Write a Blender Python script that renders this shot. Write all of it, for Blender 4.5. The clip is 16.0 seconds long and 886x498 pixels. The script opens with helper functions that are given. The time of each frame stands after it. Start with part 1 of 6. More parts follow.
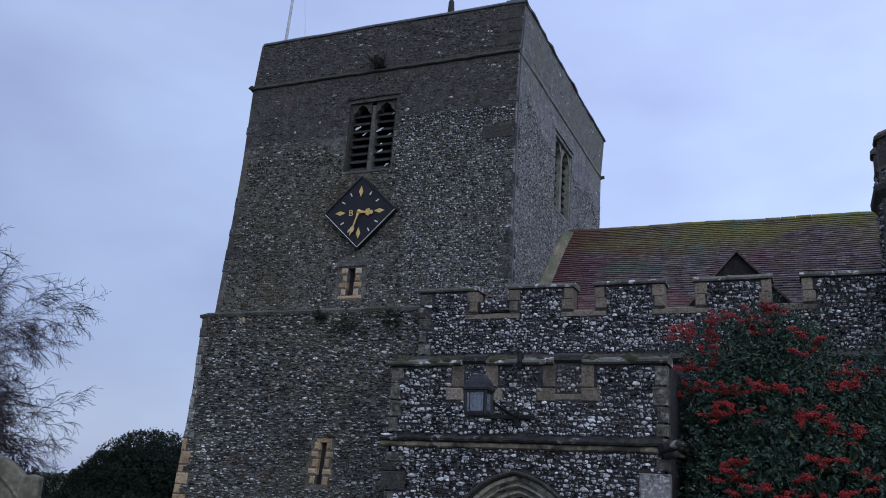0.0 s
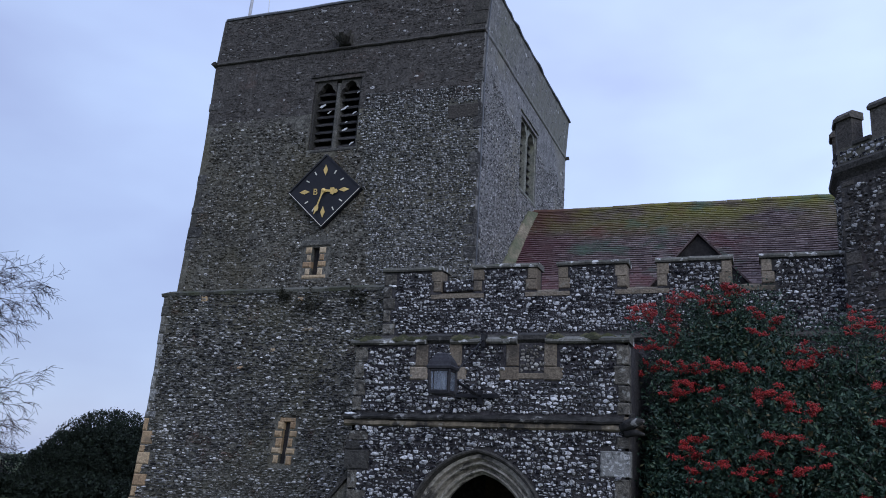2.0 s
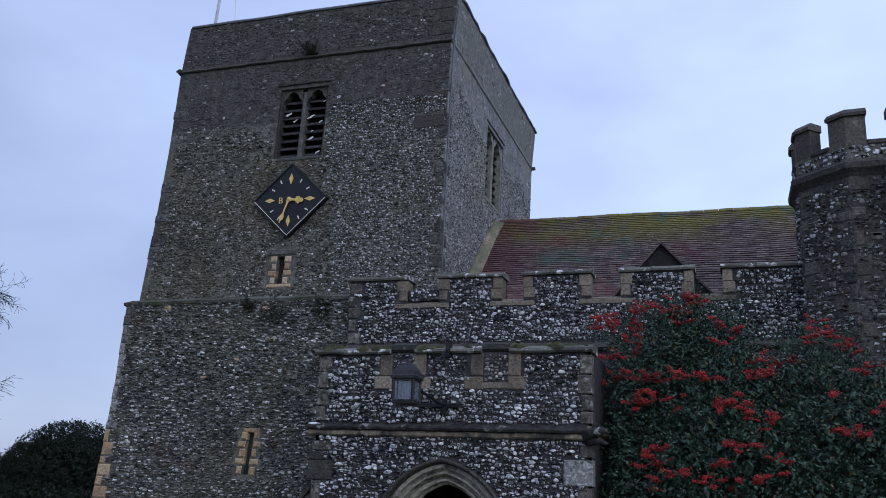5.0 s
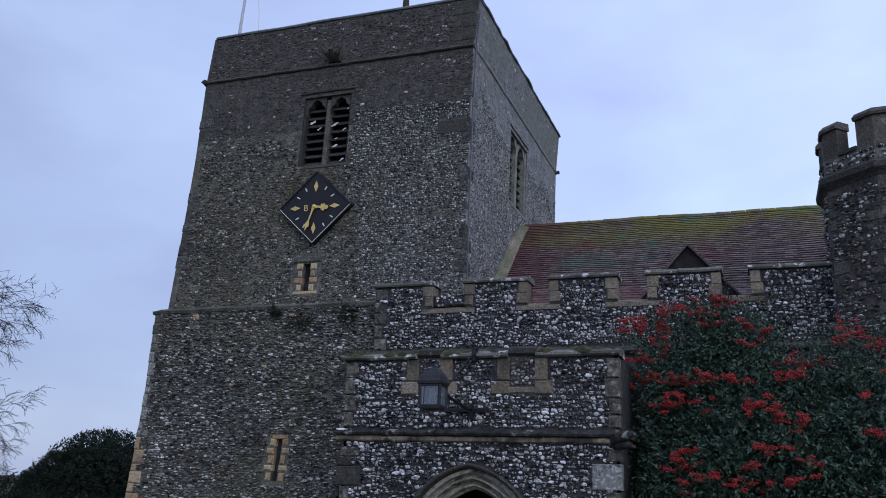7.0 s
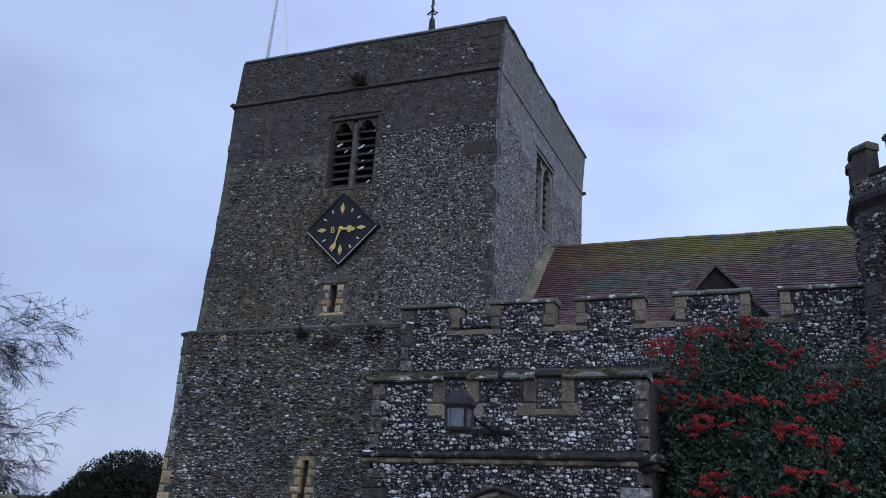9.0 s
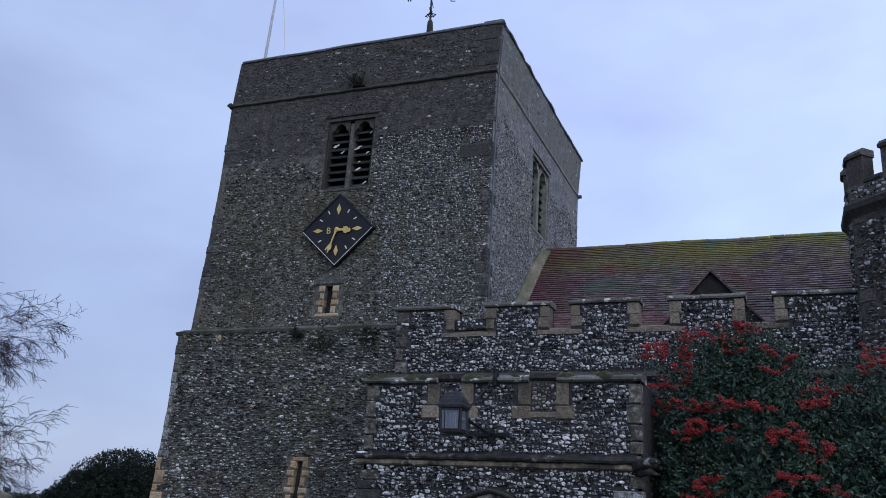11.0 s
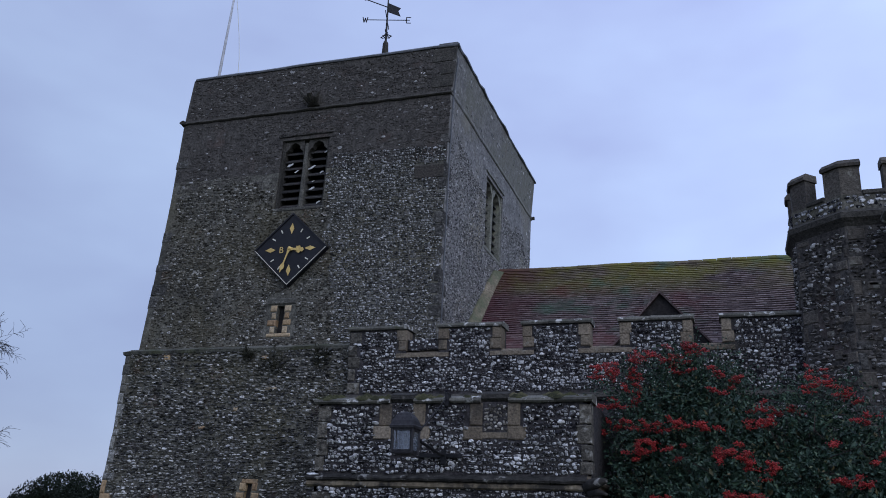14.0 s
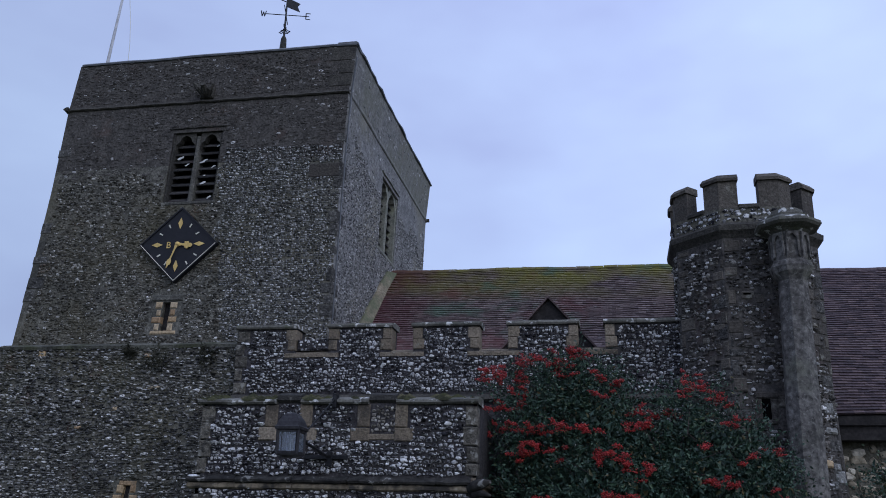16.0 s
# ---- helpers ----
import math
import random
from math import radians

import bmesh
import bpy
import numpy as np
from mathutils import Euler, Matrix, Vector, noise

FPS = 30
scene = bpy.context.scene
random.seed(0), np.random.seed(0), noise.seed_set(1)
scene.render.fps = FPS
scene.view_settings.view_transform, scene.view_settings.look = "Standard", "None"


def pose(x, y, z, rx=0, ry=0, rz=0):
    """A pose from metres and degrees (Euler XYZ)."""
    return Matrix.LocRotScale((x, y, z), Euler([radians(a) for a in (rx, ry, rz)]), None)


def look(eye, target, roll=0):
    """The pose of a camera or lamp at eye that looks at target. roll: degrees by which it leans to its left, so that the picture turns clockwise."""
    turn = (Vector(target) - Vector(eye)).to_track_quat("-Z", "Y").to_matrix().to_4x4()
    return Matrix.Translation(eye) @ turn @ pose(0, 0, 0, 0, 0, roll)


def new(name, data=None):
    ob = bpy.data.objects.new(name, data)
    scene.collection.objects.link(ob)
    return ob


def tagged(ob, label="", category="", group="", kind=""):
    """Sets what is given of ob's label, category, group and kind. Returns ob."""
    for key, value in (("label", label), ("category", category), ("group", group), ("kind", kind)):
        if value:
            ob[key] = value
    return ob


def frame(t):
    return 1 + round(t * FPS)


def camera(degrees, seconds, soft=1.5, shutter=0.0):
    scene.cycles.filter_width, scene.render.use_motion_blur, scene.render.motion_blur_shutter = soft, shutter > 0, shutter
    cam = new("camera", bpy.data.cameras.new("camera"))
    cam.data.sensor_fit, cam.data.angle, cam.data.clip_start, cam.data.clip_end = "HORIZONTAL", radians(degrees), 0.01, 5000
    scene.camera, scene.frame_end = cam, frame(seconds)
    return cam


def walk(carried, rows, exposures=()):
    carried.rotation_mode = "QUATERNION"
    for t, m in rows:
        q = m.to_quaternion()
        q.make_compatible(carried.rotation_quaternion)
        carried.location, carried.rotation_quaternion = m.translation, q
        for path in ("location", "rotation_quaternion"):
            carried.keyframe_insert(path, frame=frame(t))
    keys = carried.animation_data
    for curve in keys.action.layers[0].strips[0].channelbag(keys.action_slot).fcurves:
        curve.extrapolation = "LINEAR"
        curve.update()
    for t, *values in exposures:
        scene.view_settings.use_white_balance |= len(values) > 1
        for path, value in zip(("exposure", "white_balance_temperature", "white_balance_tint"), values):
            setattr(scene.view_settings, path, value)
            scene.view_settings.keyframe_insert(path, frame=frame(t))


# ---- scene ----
cam = camera(53.6, 16.0, soft=0.95)
PATH = [
    (0, (6.048, -12.57, 2.116), (5.302, -10.792, 2.647), 2.8),
    (0.5, (6.047, -12.56, 2.107), (5.282, -10.785, 2.618), 2.7),
    (1, (6.06, -12.563, 2.099), (5.34, -10.771, 2.619), 2.2),
    (1.5, (6.057, -12.56, 2.102), (5.355, -10.753, 2.596), 2.3),
    (2, (6.05, -12.559, 2.107), (5.376, -10.741, 2.598), 2.5),
    (2.5, (6.047, -12.571, 2.105), (5.397, -10.746, 2.601), 2.3),
    (3, (6.059, -12.58, 2.103), (5.424, -10.746, 2.589), 1.7),
    (3.5, (6.076, -12.567, 2.105), (5.478, -10.715, 2.562), 2.2),
    (4, (6.086, -12.552, 2.106), (5.476, -10.707, 2.581), 2.1),
    (6.3, (6.121, -12.576, 2.112), (5.524, -10.743, 2.646), 2.0),
    (6.5, (6.12, -12.575, 2.107), (5.503, -10.746, 2.632), 1.8),
    (7, (6.122, -12.569, 2.093), (5.463, -10.755, 2.618), 1.8),
    (7.5, (6.128, -12.566, 2.085), (5.459, -10.755, 2.605), 1.8),
    (8, (6.131, -12.577, 2.087), (5.445, -10.772, 2.608), 2.2),
    (8.5, (6.132, -12.583, 2.087), (5.43, -10.791, 2.632), 2.3),
    (9, (6.13, -12.574, 2.09), (5.418, -10.794, 2.66), 2.2),
    (11.5, (6.121, -12.608, 2.092), (5.42, -10.826, 2.669), 2.8),
    (12, (6.117, -12.609, 2.089), (5.362, -10.865, 2.711), 2.8),
    (12.5, (6.119, -12.615, 2.085), (5.387, -10.863, 2.714), 2.6),
    (13, (6.136, -12.62, 2.084), (5.479, -10.846, 2.732), 2.1),
    (13.5, (6.148, -12.63, 2.081), (5.519, -10.839, 2.711), 2.2),
    (14, (6.151, -12.63, 2.086), (5.551, -10.826, 2.708), 2.2),
    (14.5, (6.158, -12.629, 2.09), (5.597, -10.81, 2.705), 2.2),
    (15, (6.168, -12.619, 2.089), (5.666, -10.783, 2.703), 2.1),
    (15.5, (6.18, -12.624, 2.092), (5.751, -10.768, 2.699), 1.9),
    (16, (6.205, -12.644, 2.102), (5.835, -10.782, 2.732), 1.6),
]
walk(cam, [(r[0], look(*r[1:])) for r in PATH], exposures=[(0, -0.06), (1.0, 0.05), (2.0, 0.16), (3.0, 0.13), (3.5, 0.02), (4.2, 0.10), (6.5, 0.06), (9, 0.06), (11.5, 0.02), (12.3, -0.10), (14, -0.15), (16, -0.13)])

# ---- sky and light: an overcast winter dusk ----
SKY_STRENGTH = 1.0
world = bpy.data.worlds.new("overcast_sky")
scene.world = world
world.use_nodes = True
wn, wl = world.node_tree.nodes, world.node_tree.links
wn.clear()
w_out = wn.new("ShaderNodeOutputWorld")
w_bg = wn.new("ShaderNodeBackground")
w_bg.inputs["Strength"].default_value = SKY_STRENGTH
w_sky = wn.new("ShaderNodeTexSky")
w_sky.sky_type = "NISHITA"
w_sky.sun_disc = False
w_sky.sun_elevation, w_sky.sun_rotation = radians(30), radians(138)
w_co = wn.new("ShaderNodeTexCoord")
w_map = wn.new("ShaderNodeMapping")
w_map.inputs["Scale"].default_value = (1.0, 1.0, 2.2)
w_no = wn.new("ShaderNodeTexNoise")
w_no.inputs["Scale"].default_value, w_no.inputs["Detail"].default_value = 2.6, 4.0
w_no.inputs["Roughness"].default_value = 0.5
w_ramp = wn.new("ShaderNodeValToRGB")
w_ramp.color_ramp.elements[0].position, w_ramp.color_ramp.elements[1].position = 0.30, 0.72
w_ramp.color_ramp.elements[0].color = (0.44, 0.525, 0.90, 1)
w_ramp.color_ramp.elements[1].color = (0.62, 0.785, 1.185, 1)
w_mix = wn.new("ShaderNodeMix")
w_mix.data_type = "RGBA"
w_mix.blend_type = "ADD"
w_mix.inputs["Factor"].default_value = 0.02
wl.new(w_co.outputs["Generated"], w_map.inputs["Vector"])
wl.new(w_map.outputs["Vector"], w_no.inputs["Vector"])
wl.new(w_no.outputs["Fac"], w_ramp.inputs["Fac"])
w_sep = wn.new("ShaderNodeSeparateXYZ")
w_side = wn.new("ShaderNodeMapRange")
w_side.inputs["From Min"].default_value, w_side.inputs["From Max"].default_value = -0.85, 0.1
w_side.inputs["To Min"].default_value, w_side.inputs["To Max"].default_value = 0.60, 1.03
w_dim = wn.new("ShaderNodeVectorMath")
w_dim.operation = "SCALE"
wl.new(w_co.outputs["Generated"], w_sep.inputs[0])
wl.new(w_sep.outputs["X"], w_side.inputs["Value"])
wl.new(w_ramp.outputs["Color"], w_dim.inputs[0])
w_up = wn.new("ShaderNodeMapRange")
w_up.inputs["From Min"].default_value, w_up.inputs["From Max"].default_value = 0.15, 0.65
w_up.inputs["To Min"].default_value, w_up.inputs["To Max"].default_value = 0.92, 1.10
w_both = wn.new("ShaderNodeMath")
w_both.operation = "MULTIPLY"
wl.new(w_sep.outputs["Z"], w_up.inputs["Value"])
wl.new(w_side.outputs["Result"], w_both.inputs[0])
wl.new(w_up.outputs["Result"], w_both.inputs[1])
wl.new(w_both.outputs[0], w_dim.inputs["Scale"])
wl.new(w_dim.outputs["Vector"], w_mix.inputs["A"])
wl.new(w_sky.outputs["Color"], w_mix.inputs["B"])
wl.new(w_mix.outputs["Result"], w_bg.inputs["Color"])
wl.new(w_bg.outputs["Background"], w_out.inputs["Surface"])

sun_data = bpy.data.lights.new("sun", "SUN")
sun_data.energy, sun_data.angle, sun_data.color = 0.80, radians(40), (0.83, 0.92, 1.0)
sun = new("sun", sun_data)
sun.matrix_world = look((27, -27, 25), (0, 3, 0))

# ---- materials ----


def ramp_stops(node, stops, how="LINEAR"):
    cr = node.color_ramp
    cr.interpolation = how
    while len(cr.elements) < len(stops):
        cr.elements.new(0.5)
    for e, (p, c) in zip(cr.elements, stops):
        e.position, e.color = p, (*c, 1)


CAST = (1.0, 0.98, 0.99)


def surface(name, stops, source="noise", grain=18.0, grain_amount=0.5, stains=(), bump=0.4, bump_scale=40.0,
            rough=0.9, metal=0.0, how="LINEAR", spec=0.3, bump_distance=0.01):
    """A weathered surface. stops: base colours over a random value from source (island, object or noise); stains: rows of
    (colour, scale, low, high, amount) laid over in blotches of that size."""
    warm = lambda c: (c[0] * CAST[0], c[1] * CAST[1], c[2] * CAST[2])
    stops, stains = [(p, warm(c)) for p, c in stops], [(warm(st[0]), *st[1:]) for st in stains]
    m = bpy.data.materials.new(name)
    m.use_nodes = True
    nt = m.node_tree
    bsdf = nt.nodes["Principled BSDF"]
    bsdf.inputs["Roughness"].default_value = rough
    bsdf.inputs["Metallic"].default_value = metal
    bsdf.inputs["Specular IOR Level"].default_value = spec
    geo = nt.nodes.new("ShaderNodeNewGeometry")

    def noise_node(scale, detail=4.0):
        n = nt.nodes.new("ShaderNodeTexNoise")
        n.inputs["Scale"].default_value, n.inputs["Detail"].default_value = scale, detail
        n.inputs["Roughness"].default_value = 0.6
        nt.links.new(geo.outputs["Position"], n.inputs["Vector"])
        return n

    ramp = nt.nodes.new("ShaderNodeValToRGB")
    ramp_stops(ramp, stops, how)
    if source == "island":
        nt.links.new(geo.outputs["Random Per Island"], ramp.inputs["Fac"])
    elif source == "object":
        info = nt.nodes.new("ShaderNodeObjectInfo")
        nt.links.new(info.outputs["Random"], ramp.inputs["Fac"])
    else:
        n0 = noise_node(grain * 0.25, 5.0)
        sp = nt.nodes.new("ShaderNodeMapRange")
        sp.inputs["From Min"].default_value, sp.inputs["From Max"].default_value = 0.3, 0.7
        nt.links.new(n0.outputs["Fac"], sp.inputs["Value"])
        nt.links.new(sp.outputs["Result"], ramp.inputs["Fac"])
    colour = ramp.outputs["Color"]
    fine = noise_node(grain)
    shade = nt.nodes.new("ShaderNodeMapRange")
    shade.inputs["From Min"].default_value, shade.inputs["From Max"].default_value = 0.3, 0.7
    shade.inputs["To Min"].default_value, shade.inputs["To Max"].default_value = 1 - grain_amount, 1 + grain_amount
    nt.links.new(fine.outputs["Fac"], shade.inputs["Value"])
    mul = nt.nodes.new("ShaderNodeVectorMath")
    mul.operation = "SCALE"
    nt.links.new(colour, mul.inputs[0])
    nt.links.new(shade.outputs["Result"], mul.inputs["Scale"])
    colour = mul.outputs["Vector"]
    for col, scale, low, high, amount, *band in stains:
        sn = noise_node(scale, 5.0)
        mr = nt.nodes.new("ShaderNodeMapRange")
        mr.inputs["From Min"].default_value, mr.inputs["From Max"].default_value = low, high
        mr.inputs["To Max"].default_value = amount
        nt.links.new(sn.outputs["Fac"], mr.inputs["Value"])
        amount_out = mr.outputs["Result"]
        if band:
            sep = nt.nodes.new("ShaderNodeSeparateXYZ")
            nt.links.new(geo.outputs["Position"], sep.inputs[0])
            zr = nt.nodes.new("ShaderNodeMapRange")
            zr.inputs["From Min"].default_value, zr.inputs["From Max"].default_value = band[:2]
            nt.links.new(sep.outputs[band[2] if len(band) > 2 else "Z"], zr.inputs["Value"])
            both = nt.nodes.new("ShaderNodeMath")
            both.operation = "MULTIPLY"
            nt.links.new(amount_out, both.inputs[0])
            nt.links.new(zr.outputs["Result"], both.inputs[1])
            amount_out = both.outputs[0]
        mx = nt.nodes.new("ShaderNodeMix")
        mx.data_type = "RGBA"
        nt.links.new(amount_out, mx.inputs["Factor"])
        nt.links.new(colour, mx.inputs["A"])
        mx.inputs["B"].default_value = (*col, 1)
        colour = mx.outputs["Result"]
    nt.links.new(colour, bsdf.inputs["Base Color"])
    if bump:
        bn = noise_node(bump_scale, 4.0)
        bp = nt.nodes.new("ShaderNodeBump")
        bp.inputs["Strength"].default_value, bp.inputs["Distance"].default_value = bump, bump_distance
        nt.links.new(bn.outputs["Fac"], bp.inputs["Height"])
        nt.links.new(bp.outputs["Normal"], bsdf.inputs["Normal"])
    return m


# knapped black flint with white rind, as on porch and aisle
BLACK = [(0.0, (0.010, 0.010, 0.013)), (0.28, (0.022, 0.021, 0.026)), (0.45, (0.065, 0.064, 0.068)), (0.60, (0.20, 0.198, 0.198)),
         (0.78, (0.46, 0.455, 0.45)), (1.0, (0.80, 0.795, 0.78))]
CORTEX = [(0.0, (0.07, 0.068, 0.067)), (0.35, (0.24, 0.236, 0.23)), (0.6, (0.48, 0.472, 0.462)), (1.0, (0.78, 0.77, 0.75))]
RIND = ((0.66, 0.655, 0.64), 19.0, 0.54, 0.60, 0.88)
DARKSPOT = ((0.016, 0.015, 0.018), 24.0, 0.56, 0.61, 0.88)
SPECK = ((0.46, 0.45, 0.43), 27.0, 0.62, 0.69, 0.55)
PIT = ((0.02, 0.019, 0.018), 24.0, 0.56, 0.63, 0.8)
M_FLINT = surface("knapped_flint", BLACK, "island", 22, 0.4, (RIND, DARKSPOT), 0.3, 45, 0.6, spec=0.15)
M_CORTEX = surface("flint_rind", CORTEX, "island", 30, 0.35, (DARKSPOT,), 0.4, 50, 0.85)
M_CORTEX_OBJ = surface("flint_rind_single", CORTEX, "object", 30, 0.35, (DARKSPOT,), 0.4, 50, 0.85)
M_FLINT_OBJ = surface("knapped_flint_single", BLACK, "object", 22, 0.4, (RIND, DARKSPOT), 0.3, 45, 0.6, spec=0.15)
# weathered grey-brown field flint of the tower
FIELD = [(0.0, (0.030, 0.027, 0.022)), (0.30, (0.078, 0.070, 0.056)), (0.60, (0.15, 0.135, 0.108)), (0.85, (0.25, 0.235, 0.20)), (0.94, (0.40, 0.385, 0.35)), (1.0, (0.68, 0.66, 0.62))]
OLD = [(0.0, (0.020, 0.020, 0.022)), (0.25, (0.066, 0.065, 0.062)), (0.50, (0.17, 0.166, 0.154)), (0.76, (0.34, 0.332, 0.308)), (0.90, (0.52, 0.51, 0.485)), (1.0, (0.80, 0.79, 0.77))]
MOSSY = ((0.125, 0.110, 0.066), 0.55, 0.46, 0.64, 0.5)
M_OLD = surface("old_coursed_rubble", OLD, "island", 16, 0.55, (((0.17, 0.165, 0.12), 1.1, 0.50, 0.64, 0.55), ((0.16, 0.085, 0.06), 1.7, 0.60, 0.68, 0.6), ((0.028, 0.028, 0.03), 0.9, 0.50, 0.62, 0.65), ((0.36, 0.37, 0.33), 2.6, 0.58, 0.68, 0.5), SPECK, PIT), 0.5, 35, 0.9)
M_FIELD = surface("field_flint", FIELD, "island", 20, 0.45, (MOSSY, ((0.13, 0.075, 0.055), 1.1, 0.58, 0.70, 0.5), ((0.03, 0.03, 0.028), 0.8, 0.52, 0.7, 0.5), SPECK, PIT), 0.4, 40, 0.8)
GREY = [(0.0, (0.028, 0.027, 0.027)), (0.35, (0.062, 0.061, 0.059)), (0.62, (0.14, 0.137, 0.132)), (0.85, (0.25, 0.245, 0.235)), (1.0, (0.48, 0.47, 0.455))]
M_GREY = surface("coursed_grey_flint", GREY, "island", 22, 0.4, (((0.06, 0.058, 0.03), 0.5, 0.56, 0.7, 0.4), RIND, PIT), 0.3, 45, 0.7)
BAND = [(0.0, (0.040, 0.036, 0.033)), (0.55, (0.084, 0.076, 0.068)), (0.90, (0.128, 0.117, 0.106)), (0.96, (0.20, 0.19, 0.18)), (1.0, (0.52, 0.51, 0.49))]
M_BAND = surface("sooty_rubble", BAND, "island", 14, 0.4, (((0.10, 0.06, 0.05), 0.9, 0.60, 0.72, 0.3), ((0.055, 0.048, 0.042), 1.3, 0.46, 0.62, 0.6), ((0.40, 0.39, 0.37), 24.0, 0.655, 0.70, 0.8)), 0.4, 35, 0.9)
PALE = [(0.0, (0.06, 0.06, 0.062)), (0.3, (0.14, 0.138, 0.134)), (0.65, (0.28, 0.275, 0.262)), (1.0, (0.52, 0.51, 0.485))]
M_PALE = surface("pale_flint", PALE, "island", 24, 0.35, (((0.20, 0.195, 0.18), 0.35, 0.5, 0.62, 0.5), ((0.025, 0.025, 0.026), 26.0, 0.53, 0.60, 0.8)), 0.3, 45, 0.75)

M_MORTAR_DARK = surface("dark_flint_mortar", [(0, (0.020, 0.018, 0.020)), (1, (0.072, 0.066, 0.066))], "noise", 30, 0.5,
                        (((0.05, 0.045, 0.035), 1.2, 0.5, 0.7, 0.5),), 0.6, 60, 0.95)
M_MORTAR = surface("lime_mortar", [(0, (0.055, 0.052, 0.043)), (1, (0.17, 0.162, 0.135))], "noise", 26, 0.5,
                   (MOSSY, ((0.035, 0.035, 0.033), 0.7, 0.5, 0.68, 0.6)), 0.6, 55, 0.95)
M_MORTAR_BAND = surface("sooty_mortar", [(0, (0.042, 0.038, 0.034)), (1, (0.10, 0.091, 0.081))], "noise", 20, 0.55,
                        (((0.11, 0.06, 0.045), 1.1, 0.58, 0.7, 0.3),), 0.6, 45, 0.95)
M_MORTAR_PALE = surface("pale_mortar", [(0, (0.11, 0.108, 0.102)), (1, (0.25, 0.245, 0.232))], "noise", 18, 0.4,
                        (((0.20, 0.185, 0.13), 0.3, 0.48, 0.6, 0.7),), 0.5, 45, 0.95)
STONE = [(0.0, (0.135, 0.108, 0.078)), (0.5, (0.19, 0.155, 0.112)), (1.0, (0.26, 0.214, 0.158))]
LICHEN = ((0.30, 0.29, 0.24), 5.5, 0.60, 0.70, 0.5)
SOOT = ((0.035, 0.033, 0.031), 2.2, 0.52, 0.70, 0.65)
M_STONE = surface("weathered_sandstone", STONE, "object", 30, 0.45, (SOOT, LICHEN), 0.7, 24, 0.95, bump_distance=0.03)
M_ANGLE = surface("lichened_angle_stone", [(0, (0.075, 0.068, 0.056)), (1, (0.15, 0.135, 0.108))], "object", 14, 0.6, (((0.34, 0.33, 0.29), 9.0, 0.55, 0.63, 0.7), ((0.02, 0.019, 0.018), 6.0, 0.53, 0.64, 0.8)), 1.0, 20, 0.95, bump_distance=0.04)
M_COPING = surface("mossy_coping_stone", [(0, (0.10, 0.096, 0.080)), (1, (0.18, 0.172, 0.145))], "object", 26, 0.4,
                   (SOOT, ((0.065, 0.075, 0.028), 2.4, 0.55, 0.65, 0.6), ((0.66, 0.65, 0.61), 5.5, 0.575, 0.625, 0.85)), 0.6, 30, 0.95)
M_DARKSTONE = surface("sooty_dressed_stone", [(0, (0.036, 0.034, 0.030)), (1, (0.072, 0.066, 0.056))], "object", 26, 0.5,
                      (((0.15, 0.14, 0.12), 7.0, 0.58, 0.7, 0.6), ((0.02, 0.019, 0.018), 3.0, 0.55, 0.7, 0.6)), 0.8, 22, 0.95, bump_distance=0.03)
M_TAN = surface("pale_yellow_limestone", [(0, (0.30, 0.20, 0.115)), (0.6, (0.42, 0.30, 0.17)), (1, (0.48, 0.39, 0.27))], "object", 24, 0.4,
                (((0.12, 0.10, 0.075), 3.0, 0.58, 0.70, 0.6),), 0.3, 30, 0.9)
M_GREENSTONE = surface("grey_green_sandstone", [(0, (0.14, 0.145, 0.12)), (1, (0.24, 0.24, 0.20))], "noise", 22, 0.3,
                       (SOOT, ((0.30, 0.30, 0.20), 4.0, 0.56, 0.66, 0.5)), 0.3, 30, 0.9)
M_PALESTONE = surface("pale_grey_block", [(0, (0.17, 0.168, 0.155)), (1, (0.28, 0.275, 0.25))], "object", 24, 0.3, (((0.07, 0.07, 0.065), 7, 0.52, 0.62, 0.8), ((0.50, 0.50, 0.48), 24, 0.54, 0.62, 0.8),), 0.9, 22, 0.95, bump_distance=0.03)
M_FILLET = surface("mortar_fillet", [(0, (0.16, 0.135, 0.088)), (1, (0.25, 0.21, 0.145))], "noise", 16, 0.4,
                   (((0.09, 0.11, 0.06), 0.8, 0.46, 0.56, 0.7),), 0.4, 30, 0.95)
TILE = [(0.0, (0.072, 0.050, 0.048)), (0.4, (0.100, 0.072, 0.068)), (0.8, (0.135, 0.098, 0.092)), (1.0, (0.18, 0.138, 0.128))]
ROOF_STAINS = (((0.095, 0.034, 0.040), 0.9, 0.36, 0.54, 0.5, 2.4, 1.3, "X"), ((0.165, 0.155, 0.020), 0.42, 0.40, 0.54, 0.88, 7.3, 8.35), ((0.075, 0.125, 0.085), 0.6, 0.55, 0.65, 0.75), ((0.105, 0.034, 0.040), 0.8, 0.38, 0.52, 0.75, 2.4, 1.1, "X"), ((0.13, 0.035, 0.035), 0.55, 0.58, 0.66, 0.5), ((0.30, 0.29, 0.27), 9.0, 0.60, 0.70, 0.5))
M_TILE = surface("mossy_clay_tile", TILE, "island", 22, 0.35, ROOF_STAINS, 0.3, 35, 0.85)
M_TILE_OBJ = surface("mossy_clay_tile_single", TILE, "object", 22, 0.35, ROOF_STAINS, 0.3, 35, 0.85)
